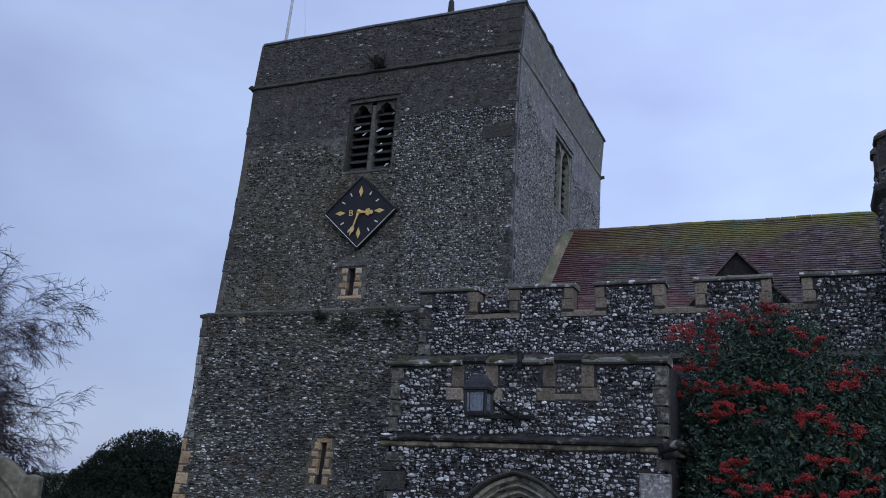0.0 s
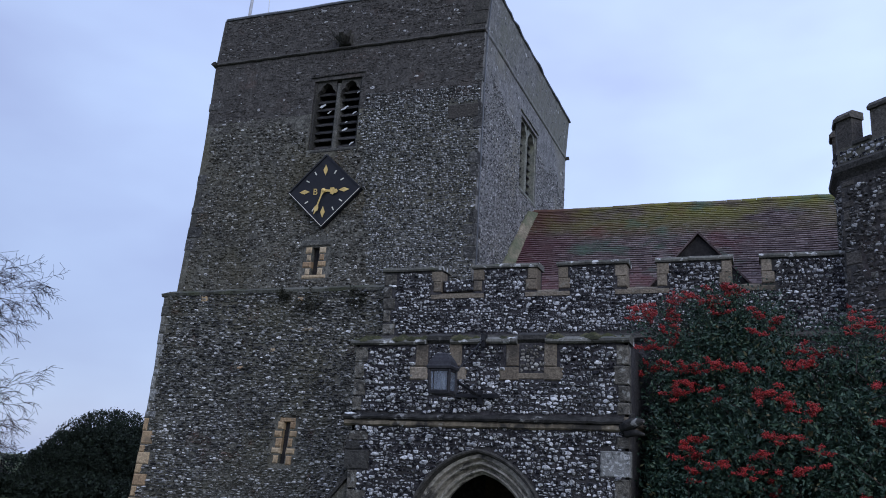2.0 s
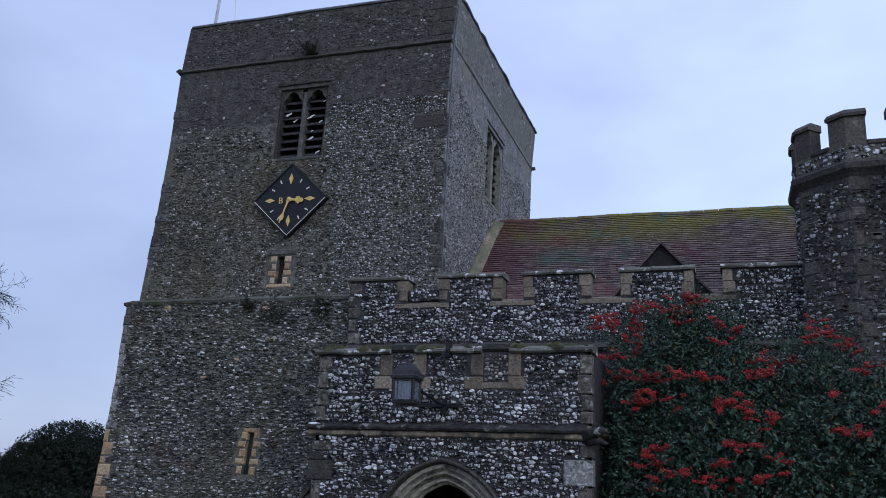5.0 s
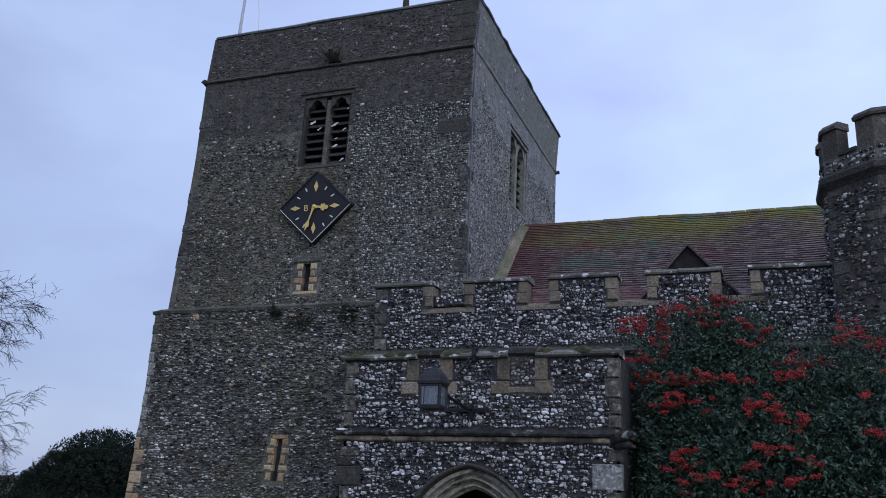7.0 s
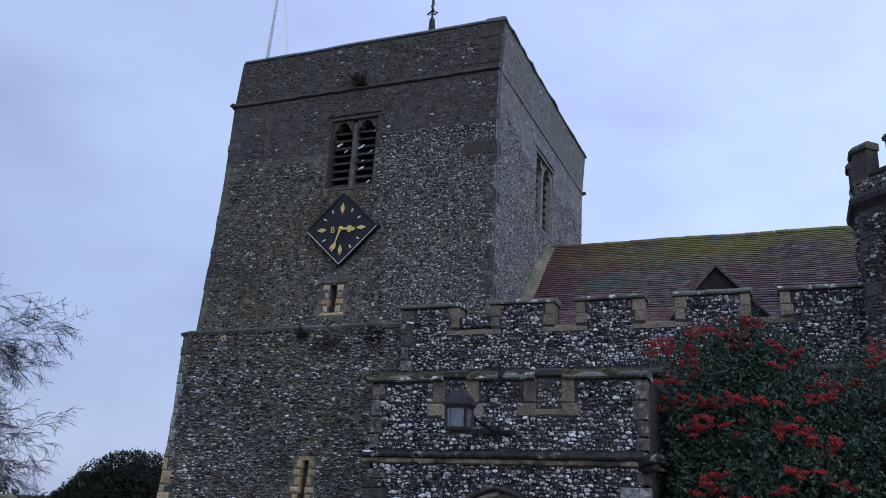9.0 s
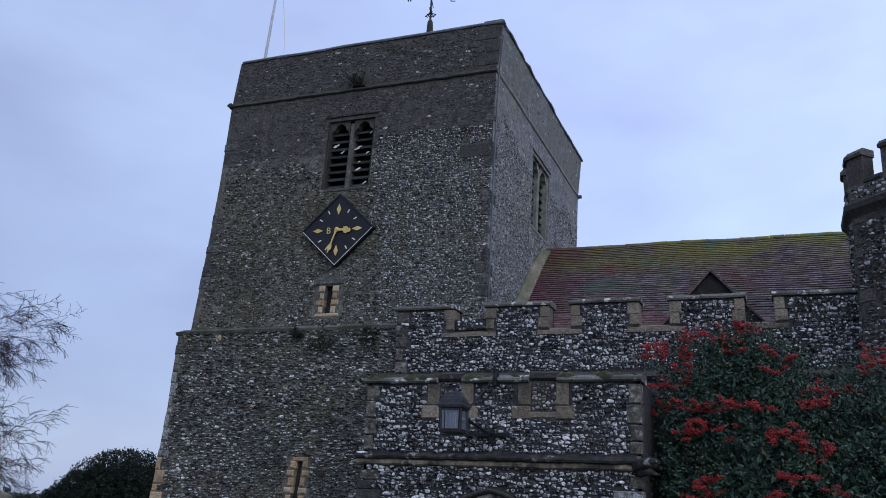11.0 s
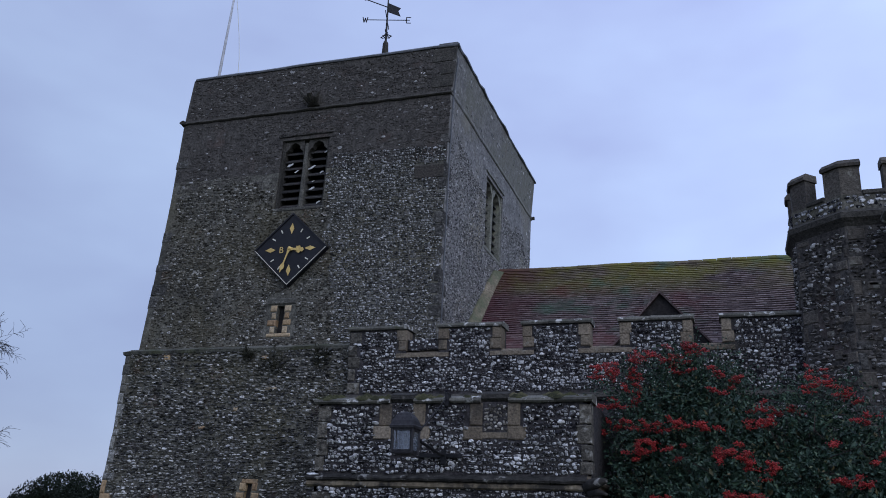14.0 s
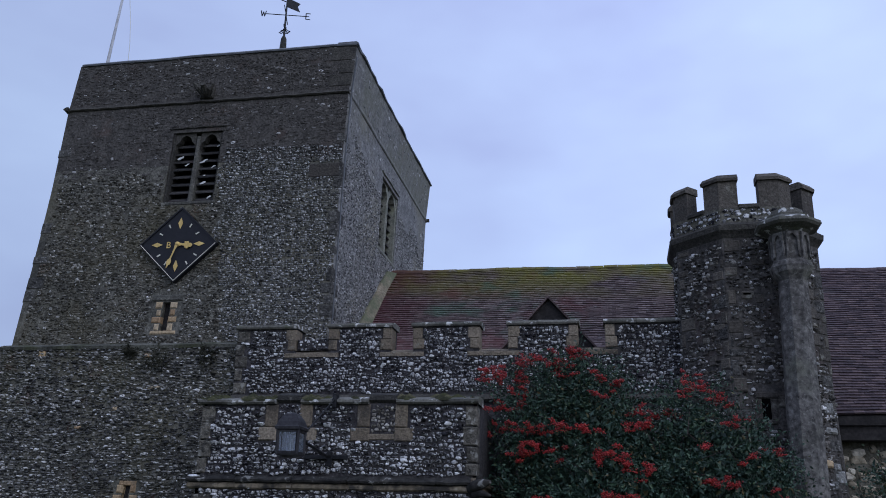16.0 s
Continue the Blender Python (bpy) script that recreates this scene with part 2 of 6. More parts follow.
M_TILE_PLAIN = surface("purple_brown_clay_tile", [(0.0, (0.055, 0.040, 0.044)), (0.5, (0.085, 0.060, 0.064)), (1.0, (0.14, 0.10, 0.098))], "island", 22, 0.35,
                       (((0.10, 0.095, 0.09), 1.6, 0.60, 0.72, 0.4),), 0.3, 35, 0.85)
# dark timber; also colours the shade stand-ins at eaves and tower slits
M_BOARD_AND_SHADE = surface("dark_weathered_timber", [(0, (0.014, 0.012, 0.012)), (1, (0.034, 0.03, 0.028))], "noise", 20, 0.4, (), 0.4, 30, 0.85)
M_SOOTY = surface("black_sooted_stone", [(0, (0.018, 0.017, 0.016)), (1, (0.05, 0.046, 0.040))], "noise", 10, 0.5, (((0.34, 0.33, 0.30), 6.0, 0.60, 0.66, 0.75),), 0.8, 22, 0.95, bump_distance=0.03)
M_ROLL = surface("tan_string_stone", [(0, (0.14, 0.112, 0.078)), (1, (0.28, 0.23, 0.16))], "noise", 8, 0.45, (((0.030, 0.028, 0.026), 3.4, 0.46, 0.58, 0.9), ((0.45, 0.42, 0.35), 6.0, 0.60, 0.68, 0.6)), 0.5, 28, 0.9)
M_LOUVRE = surface("grey_louvre_board", [(0, (0.035, 0.034, 0.034)), (1, (0.075, 0.07, 0.068))], "object", 20, 0.4, (((0.12, 0.05, 0.045), 2.0, 0.6, 0.7, 0.4),), 0.3, 30, 0.85)
# near-black without gloss: the shade of a slit put into colour
M_SLIT_SHADE = surface("unlit_slit", [(0, (0.003, 0.003, 0.003)), (1, (0.006, 0.006, 0.006))], "noise", 10, 0.2, (), 0.0, 20, 1.0, spec=0.0)
M_WHITE = surface("chalky_white", [(0, (0.55, 0.55, 0.53)), (1, (0.72, 0.72, 0.70))], "noise", 20, 0.2, (), 0.3, 40, 0.9)
M_LEAD = surface("lead_sheet", [(0, (0.10, 0.105, 0.11)), (1, (0.17, 0.175, 0.18))], "noise", 8, 0.2, (), 0.2, 20, 0.6, metal=0.3)
M_CLOCK = surface("black_clock_paint", [(0, (0.010, 0.010, 0.013)), (1, (0.015, 0.015, 0.018))], "noise", 10, 0.2, (), 0.05, 20, 0.55)
M_GOLD = surface("gilding", [(0, (0.62, 0.42, 0.13)), (1, (0.75, 0.54, 0.20))], "noise", 14, 0.15, (), 0.05, 30, 0.45, metal=0.25)
M_CREAM = surface("cream_paint", [(0, (0.60, 0.57, 0.46)), (1, (0.72, 0.69, 0.58))], "noise", 14, 0.15, (), 0.05, 30, 0.6)
M_IRON = surface("black_iron", [(0, (0.012, 0.012, 0.014)), (1, (0.028, 0.027, 0.028))], "noise", 24, 0.3, (), 0.2, 50, 0.55, metal=0.4)
M_COPPER = surface("grey_brown_lantern_metal", [(0, (0.025, 0.024, 0.026)), (1, (0.05, 0.047, 0.048))], "noise", 24, 0.3, (), 0.2, 50, 0.5, metal=0.5)
M_POLE = surface("white_painted_pole", [(0, (0.40, 0.40, 0.41)), (1, (0.55, 0.55, 0.55))], "noise", 12, 0.2, (), 0.1, 30, 0.5)
M_BARK = surface("grey_brown_bark", [(0, (0.030, 0.022, 0.020)), (1, (0.065, 0.048, 0.044))], "noise", 14, 0.4, (), 0.5, 25, 0.95)
M_TWIG = surface("dark_red_brown_twig", [(0, (0.018, 0.013, 0.015)), (1, (0.038, 0.027, 0.031))], "noise", 5, 0.3, (), 0.0, 25, 0.95)
M_DRY = surface("withered_brown_leaf", [(0, (0.012, 0.011, 0.010)), (0.6, (0.026, 0.020, 0.017)), (1, (0.05, 0.033, 0.028))], "island", 6, 0.3, (), 0.0, 25, 0.9)
M_LEAF = surface("dark_evergreen_leaf", [(0, (0.013, 0.028, 0.019)), (0.5, (0.030, 0.062, 0.040)), (0.88, (0.055, 0.10, 0.060)), (0.96, (0.085, 0.12, 0.06)), (1, (0.13, 0.10, 0.045))], "island", 9, 0.3, (), 0.0, 25, 0.5, spec=0.35)
M_CREEPER = surface("dull_creeper_leaf", [(0, (0.016, 0.018, 0.012)), (1, (0.045, 0.042, 0.026))], "island", 9, 0.3, (), 0.0, 25, 0.9)
M_YEW = surface("yew_needle_spray", [(0, (0.006, 0.010, 0.006)), (0.7, (0.012, 0.020, 0.011)), (1, (0.022, 0.034, 0.018))], "island", 6, 0.3, (), 0.0, 25, 0.8)
M_BERRY = surface("scarlet_berry", [(0, (0.20, 0.012, 0.014)), (0.6, (0.38, 0.022, 0.022)), (1, (0.50, 0.05, 0.035))], "island", 30, 0.15, (), 0.0, 25, 0.35, spec=0.5)
M_GRASS = surface("winter_grass", [(0, (0.030, 0.045, 0.014)), (1, (0.07, 0.085, 0.03))], "noise", 9, 0.4, (((0.09, 0.07, 0.04), 0.35, 0.55, 0.7, 0.6),), 0.8, 30, 0.95, bump_distance=0.05)
M_PAVING = surface("worn_flagstone", [(0, (0.14, 0.135, 0.12)), (1, (0.24, 0.23, 0.21))], "noise", 14, 0.3, (SOOT,), 0.4, 30, 0.85)
M_OAK = surface("old_oak_door", [(0, (0.045, 0.03, 0.02)), (1, (0.10, 0.07, 0.045))], "noise", 20, 0.35, (), 0.4, 40, 0.7)
M_GRAVE = surface("lichened_headstone", [(0, (0.09, 0.082, 0.058)), (1, (0.18, 0.165, 0.115))], "noise", 18, 0.3,
                  (((0.10, 0.10, 0.05), 2.5, 0.5, 0.65, 0.7), ((0.55, 0.54, 0.47), 14, 0.64, 0.70, 0.7)), 0.4, 40, 0.9)

M_GLASS = bpy.data.materials.new("frosted_lantern_glass")
M_GLASS.use_nodes = True
g = M_GLASS.node_tree.nodes["Principled BSDF"]
g.inputs["Base Color"].default_value = (0.50, 0.55, 0.62, 1)
g.inputs["Roughness"].default_value, g.inputs["Transmission Weight"].default_value = 0.12, 0.85

# ---- builders ----


def mesh_of(name, geo):
    me = bpy.data.meshes.new(name)
    if isinstance(geo, bmesh.types.BMesh):
        bmesh.ops.recalc_face_normals(geo, faces=geo.faces[:])
        geo.to_mesh(me)
        geo.free()
    else:
        me.from_pydata([tuple(v) for v in geo[0]], [], geo[1])
    return me


def part(name, geo, material, parent=None, label="", smooth=False, kind=""):
    me = geo if isinstance(geo, bpy.types.Mesh) else mesh_of(name, geo)
    if material and not me.materials:
        for mt in material if isinstance(material, tuple) else (material,):
            me.materials.append(mt)
        if isinstance(geo, tuple) and len(geo) == 3:
            me.polygons.foreach_set("material_index", geo[2])
    if smooth:
        me.shade_smooth()
    ob = new(name, me)
    if parent:
        ob.parent = parent
        if parent.data is None:
            ob.matrix_parent_inverse = Matrix.Translation(-parent.location)
    return tagged(ob, label=label, kind=kind)


def thing(name, label, category, at=(0, 0, 0), group="", kind=""):
    ob = new(name)
    ob.location = at
    ob.empty_display_size = 0.2
    return tagged(ob, label, category, group, kind)


def quad_box(place, u0, u1, v0, v1, d0, d1, bev=0.012, jitter=0.0, rng=random):
    """A dressed block on a face: place(u, v, d) gives the point d metres proud of it; its front edges are rounded off."""
    j = lambda: rng.uniform(-jitter, jitter)
    b = min(bev, (u1 - u0) * 0.3, (v1 - v0) * 0.3)
    us, vs = (u0 + j(), u1 + j()), (v0 + j(), v1 + j())
    vv = [(us[0], vs[0], d0), (us[1], vs[0], d0), (us[1], vs[1], d0), (us[0], vs[1], d0)]
    vv += [(u, v, d1 - b) for u, v, _ in vv[:4]]
    vv += [(us[0] + b, vs[0] + b, d1), (us[1] - b, vs[0] + b, d1), (us[1] - b, vs[1] - b, d1), (us[0] + b, vs[1] - b, d1)]
    ff = [(3, 2, 1, 0)]
    for k in (0, 4):
        for i in range(4):
            ff.append((k + i, k + (i + 1) % 4, k + 4 + (i + 1) % 4, k + 4 + i))
    ff.append((8, 9, 10, 11))
    return [place(*v) for v in vv], ff


def join(*geos):
    vv, ff = [], []
    for v, f in geos:
        n = len(vv)
        vv.extend(v)
        ff.extend(tuple(i + n for i in q) for q in f)
    return vv, ff


def box(x0, x1, y0, y1, z0, z1, bev=0.0):
    bm = bmesh.new()
    bmesh.ops.create_cube(bm, size=1, matrix=Matrix.LocRotScale(((x0 + x1) / 2, (y0 + y1) / 2, (z0 + z1) / 2), None, (x1 - x0, y1 - y0, z1 - z0)))
    if bev:
        bmesh.ops.bevel(bm, geom=bm.edges[:], offset=bev, segments=2, affect="EDGES", profile=0.6)
    return bm


def wall_slab(place, u0, u1, v0, v1, thick, holes=(), step=1.2):
    """A wall of that thickness behind a face, with rectangular holes through it."""
    holes = [(max(h[0], u0), min(h[1], u1), max(h[2], v0), min(h[3], v1)) for h in holes]
    us = sorted({u0, u1, *[h[0] for h in holes], *[h[1] for h in holes], *np.arange(u0, u1, step).tolist()})
    vs = sorted({v0, v1, *[h[2] for h in holes], *[h[3] for h in holes], *np.arange(v0, v1, step).tolist()})
    solid = {}
    for i in range(len(us) - 1):
        for k in range(len(vs) - 1):
            cu, cv = (us[i] + us[i + 1]) / 2, (vs[k] + vs[k + 1]) / 2
            solid[i, k] = not any(h[0] < cu < h[1] and h[2] < cv < h[3] for h in holes)
    vv, ff, idx = [], [], {}

    def vert(i, k, s):
        if (i, k, s) not in idx:
            idx[i, k, s] = len(vv)
            vv.append(place(us[i], vs[k], 0 if s == 0 else -thick))
        return idx[i, k, s]

    for (i, k), on in solid.items():
        if not on:
            continue
        ff.append((vert(i, k, 0), vert(i + 1, k, 0), vert(i + 1, k + 1, 0), vert(i, k + 1, 0)))
        ff.append((vert(i, k + 1, 1), vert(i + 1, k + 1, 1), vert(i + 1, k, 1), vert(i, k, 1)))
        for di, dk, a, b in ((-1, 0, (i, k + 1), (i, k)), (1, 0, (i + 1, k), (i + 1, k + 1)), (0, -1, (i, k), (i + 1, k)), (0, 1, (i + 1, k + 1), (i, k + 1))):
            if not solid.get((i + di, k + dk), False):
                ff.append((vert(*a, 0), vert(*a, 1), vert(*b, 1), vert(*b, 0)))
    return vv, ff


SHAPES = []
shape_rng = np.random.default_rng(5)
for _ in range(36):
    n = 7
    ang = np.arange(n) * 2 * np.pi / n + shape_rng.uniform(-0.36, 0.36, n) + shape_rng.uniform(0, 0.9)
    rad = shape_rng.uniform(0.72, 1.42, n)
    ring = np.clip(np.stack([np.cos(ang) * rad, np.sin(ang) * rad], 1), -0.95, 0.95)
    tilt = shape_rng.uniform(-0.75, 0.75, 2)
    mid = ring * shape_rng.uniform(0.80, 0.95, (n, 1))
    top = ring * shape_rng.uniform(0.35, 0.68, (n, 1)) + shape_rng.uniform(-0.18, 0.18, 2)
    SHAPES.append(np.concatenate([np.c_[ring, np.full(n, -0.3)], np.c_[mid, 0.50 + mid @ tilt * 0.6], np.c_[top, 0.95 + top @ tilt + shape_rng.uniform(-0.12, 0.12, n)]]))
SHAPE_FACES = [(i, (i + 1) % 7, 7 + (i + 1) % 7, 7 + i) for i in range(7)] + [(7 + i, 7 + (i + 1) % 7, 14 + (i + 1) % 7, 14 + i) for i in range(7)] + [tuple(range(14, 21))]


def lay_stones(u0, u1, v0, v1, w, h, seed, skip=None, coursed=0.6, fill=0.96, mixed=0.0, smear=0.0):
    """Stones laid in rough courses: rows of (u, v, half width, half height, shape, turned). mixed: share of split, small and
    outsize stones; smear: how far mortar covers the stones in patches."""
    rng = np.random.default_rng(seed)
    rows, v = [], v0 + h * 0.5

    def lay(cu, cv, ww, hh):
        bare = fill - smear * max(0.0, min(1.0, 0.35 + 1.6 * noise.noise(Vector((cu * 1.1, cv * 1.7, seed * 0.37)))))
        if rng.random() < bare and not (skip and skip(cu, cv)):
            rows.append((cu, cv, ww * 0.5 * 0.95, hh * 0.5 * 0.98, int(rng.integers(36)), bool(rng.integers(2))))

    while v < v1 - h * 0.2:
        u = u0 + rng.uniform(0, w * 0.4)
        wave = rng.uniform(0, 6)
        while u < u1 - w * 0.3:
            ww = w * (0.6 + 0.8 * rng.random() ** 1.4)
            hh = h * rng.uniform(0.70, 1.10)
            cu, cv = u + ww / 2, v + rng.normal(0, h * 0.28 * (1.3 - coursed)) + 0.12 * h * math.sin(cu_wave(u, wave))
            pick = rng.random() / mixed if mixed else 9.0
            if pick < 0.35:
                lay(cu, cv + hh * 0.27, ww * rng.uniform(0.7, 1.1), hh * 0.50)
                lay(cu + ww * rng.uniform(-0.15, 0.15), cv - hh * 0.27, ww * rng.uniform(0.7, 1.1), hh * 0.50)
            elif pick < 0.60:
                lay(cu - ww * 0.22, cv + hh * rng.uniform(-0.2, 0.2), ww * 0.55, hh * rng.uniform(0.6, 1.0))
                lay(cu + ww * 0.28, cv + hh * rng.uniform(-0.2, 0.2), ww * 0.45, hh * rng.uniform(0.5, 0.9))
            elif pick < 0.80:
                lay(cu, cv, ww * 0.6, hh * 0.6)
            elif pick < 1.0:
                ww *= 1.35
                lay(u + ww / 2, cv, ww, hh * 1.3)
            else:
                lay(cu, cv, ww, hh)
            u += ww * rng.uniform(0.90, 1.02)
        v += h * rng.uniform(0.84, 0.95)
    return rows


def cu_wave(u, w):
    return u * 2.3 + w


def stone_mesh(place, rows, depth, seed=1, rind=0.0):
    rng = np.random.default_rng(seed)
    vv, ff, slots = [], [], []
    for cu, cv, a, b, k, flip in rows:
        s = SHAPES[k]
        dep = depth * rng.uniform(0.55, 1.25)
        n = len(vv)
        sx = -1 if flip else 1
        ringed = rng.random() < rind
        slots += [0] * 7 + [1 if ringed and rng.random() < 0.8 else 0 for _ in range(7)] + [0]
        for x, y, z in s:
            vv.append(place(cu + sx * x * a, cv + y * b, z * dep))
        if flip:
            ff.extend(tuple(n + i for i in reversed(q)) for q in SHAPE_FACES)
        else:
            ff.extend(tuple(n + i for i in q) for q in SHAPE_FACES)
    return (vv, ff, slots) if rind else (vv, ff)


def in_rects(rects, pad=0.0):
    return lambda u, v: any(r[0] - pad < u < r[1] + pad and r[2] - pad < v < r[3] + pad for r in rects)


def tube(points, radii, sides=6):
    """A tapered round bar through the points."""
    vv, ff = [], []
    pts = [Vector(p) for p in points]
    for i, p in enumerate(pts):
        d = (pts[min(i + 1, len(pts) - 1)] - pts[max(i - 1, 0)]).normalized()
        a = d.cross(Vector((0.13, 0.21, 1) if abs(d.z) < 0.95 else (1, 0.1, 0))).normalized()
        b = d.cross(a)
        r = radii[i] if isinstance(radii, (list, tuple)) else radii
        for k in range(sides):
            t = 2 * math.pi * k / sides
            vv.append(tuple(p + (a * math.cos(t) + b * math.sin(t)) * r))
    for i in range(len(pts) - 1):
        for k in range(sides):
            k2 = (k + 1) % sides
            ff.append((i * sides + k, i * sides + k2, (i + 1) * sides + k2, (i + 1) * sides + k))
    ff.append(tuple(range(sides))[::-1])
    ff.append(tuple(range((len(pts) - 1) * sides, len(pts) * sides)))
    return vv, ff


def lathe(profile, cx, cy, sides=8, turn=None):
    """A solid of revolution, or a prism of that many sides, from rows of (radius, z)."""
    turn = math.pi / sides if turn is None else turn
    vv, ff = [], []
    for r, z in profile:
        for k in range(sides):
            t = turn + 2 * math.pi * k / sides
            vv.append((cx + r * math.sin(t), cy - r * math.cos(t), z))
    for i in range(len(profile) - 1):
        for k in range(sides):
            k2 = (k + 1) % sides
            ff.append((i * sides + k, i * sides + k2, (i + 1) * sides + k2, (i + 1) * sides + k))
    ff.append(tuple(range(sides))[::-1])
    ff.append(tuple(range((len(profile) - 1) * sides, len(profile) * sides)))
    return vv, ff


def sweep_u(place, profile, u0, u1, wobble=0.0, step=0.5, rng=random):
    """A moulding run along a face from u0 to u1; profile: rows of (v, d) going round."""
    n = max(1, int((u1 - u0) / step))
    vv, ff, m = [], [], len(profile)
    for i in range(n + 1):
        u = u0 + (u1 - u0) * i / n
        dv, dd = rng.uniform(-wobble, wobble), rng.uniform(-wobble, wobble) * 0.6
        vv.extend(place(u, v + dv, d + (dd if d > 0.001 else 0)) for v, d in profile)
    for i in range(n):
        for k in range(m):
            k2 = (k + 1) % m
            ff.append((i * m + k, (i + 1) * m + k, (i + 1) * m + k2, i * m + k2))
    ff.append(tuple(range(m)))
    ff.append(tuple(range(n * m, n * m + m))[::-1])
    return vv, ff


def arch_curve(cx, spring, half, rise, base, n=14):
    """A pointed arch from the left foot over the apex to the right foot: rows of (u, v)."""
    r = (half * half + rise * rise) / (2 * half)
    c = r - half
    top = math.atan2(rise, c)
    left = [(cx + c - r * math.cos(top * i / n), spring + r * math.sin(top * i / n)) for i in range(n + 1)]
    pts = [(cx - half, base)] + left if base < spring - 0.001 else left
    return pts + [(2 * cx - u, v) for u, v in reversed(pts[:-1])]


def sheet(rows_of_points):
    """Quads between successive rows of points."""
    vv, ff, m = [], [], len(rows_of_points[0])
    for row in rows_of_points:
        vv.extend(row)
    for i in range(len(rows_of_points) - 1):
        for k in range(m - 1):
            ff.append((i * m + k, i * m + k + 1, (i + 1) * m + k + 1, (i + 1) * m + k))
    return vv, ff


def leaf_cloud(blobs, count, size, seed, droop=0.0, sprig=0.0, shell=0.35, per=12):
    """Small folded leaves on sprigs that grow out of rounded masses; rows of (x, y, z, rx, ry, rz)."""
    rng = np.random.default_rng(seed)
    vol = np.array([b[3] * b[4] + b[4] * b[5] + b[3] * b[5] for b in blobs])
    vv, ff, tips = [], [], []
    for _ in range(count // per):
        b = blobs[rng.choice(len(blobs), p=vol / vol.sum())]
        d = rng.normal(size=3)
        d /= np.linalg.norm(d)
        r = 1 - shell * rng.random() ** 2
        root = np.array(b[:3]) + d * np.array(b[3:]) * r
        way = d * np.array([1, 1, 0.6]) + rng.normal(0, 0.55, 3) + np.array([0, 0, 0.25 - droop])
        way /= np.linalg.norm(way)
        ln = sprig * rng.uniform(0.5, 1.4)
        tips.append((root, way, ln))
        for k in range(per):
            p = root + way * ln * (k + rng.random()) / per + rng.normal(0, size * 0.45, 3)
            a = way * 0.6 + rng.normal(0, 0.7, 3)
            a /= np.linalg.norm(a)
            c = np.cross(a, rng.normal(size=3))
            c /= np.linalg.norm(c) + 1e-6
            nrm = np.cross(a, c)
            s = size * rng.uniform(0.6, 1.25)
            n = len(vv)
            vv.extend((p - a * s * 0.5, p + c * s * 0.24 + nrm * s * 0.07, p + a * s * 0.5, p - c * s * 0.24 + nrm * s * 0.07))
            ff.append((n, n + 1, n + 2))
            ff.append((n, n + 2, n + 3))
    return (vv, ff), tips

# ---- faces of the church: place(u, v, d), d metres proud of the wall ----
PORCH_Y, AISLE_Y, LOW_Y, UP_Y, UP_N = 0.0, 2.95, 3.30, 3.60, 11.75


def lerp_rows(rows, z):
    for (z0, x0), (z1, x1) in zip(rows, rows[1:]):
        if z <= z1:
            return x0 + (x1 - x0) * (z - z0) / (z1 - z0)
    return rows[-1][1]


LOW_LEFT = ((-1.0, -6.86), (1.0, -6.67), (2.0, -6.56), (3.8, -6.41), (5.8, -6.36))
UP_LEFT = ((5.0, -6.33), (5.94, -6.28), (7.4, -6.14), (9.3, -6.0), (11.25, -5.93), (12.5, -5.80))
UP_RIGHT = ((5.0, 0.71), (7.7, 0.73), (9.6, 0.76), (11.2, 0.80), (12.5, 0.91))


def porch_face(x, z, d):
    return (x, PORCH_Y - d, z)


def aisle_face(x, z, d):
    return (x, AISLE_Y - d, z)


def low_face(u, z, d):
    """u: 0 at the west corner."""
    return (lerp_rows(LOW_LEFT, z) + u, LOW_Y - d, z)


def up_face(x, z, d):
    """x as at the middle of its height; the sides lean in."""
    l, r = lerp_rows(UP_LEFT, z), lerp_rows(UP_RIGHT, z)
    return (l + (x + 6.05) / 6.80 * (r - l), UP_Y - d, z)


def east_face(y, z, d):
    return (lerp_rows(UP_RIGHT, z) + d, y, z)


def west_face(y, z, d):
    return (lerp_rows(UP_LEFT, z) - d, UP_N + UP_Y - y, z)


def north_face(x, z, d):
    l, r = lerp_rows(UP_LEFT, z), lerp_rows(UP_RIGHT, z)
    return (r - (x + 6.05) / 6.80 * (r - l), UP_N + d, z)


# ---- ground ----
def ground_height(x, y):
    rise = 0.48 * max(0.0, min(1.0, (-2.5 - y) / 6.0))
    mound = 0.45 * math.exp(-((x + 1.0) ** 2 + (y + 7.5) ** 2) / 14.0)
    return rise + mound


rings = [0, 0.8, 1.6, 2.6, 3.8, 5, 6.5, 8, 10, 12.5, 15.5, 19, 24, 30, 40, 60, 90, 140, 220, 340, 520, 800, 1300, 2200]
gv, gf = [(2.0, -5.0, ground_height(2.0, -5.0))], []
SEG = 64
for r in rings[1:]:
    for k in range(SEG):
        t = 2 * math.pi * k / SEG
        x, y = 2.0 + r * math.cos(t), -5.0 + r * math.sin(t)
        gv.append((x, y, ground_height(x, y)))
gf += [(0, 1 + k, 1 + (k + 1) % SEG) for k in range(SEG)]
for i in range(len(rings) - 2):
    a, b = 1 + i * SEG, 1 + (i + 1) * SEG
    gf += [(a + k, b + k, b + (k + 1) % SEG, a + (k + 1) % SEG) for k in range(SEG)]
tagged(part("ground", (gv, gf), M_GRASS, smooth=True), "rough winter grass of the churchyard", "ground", kind="structure")

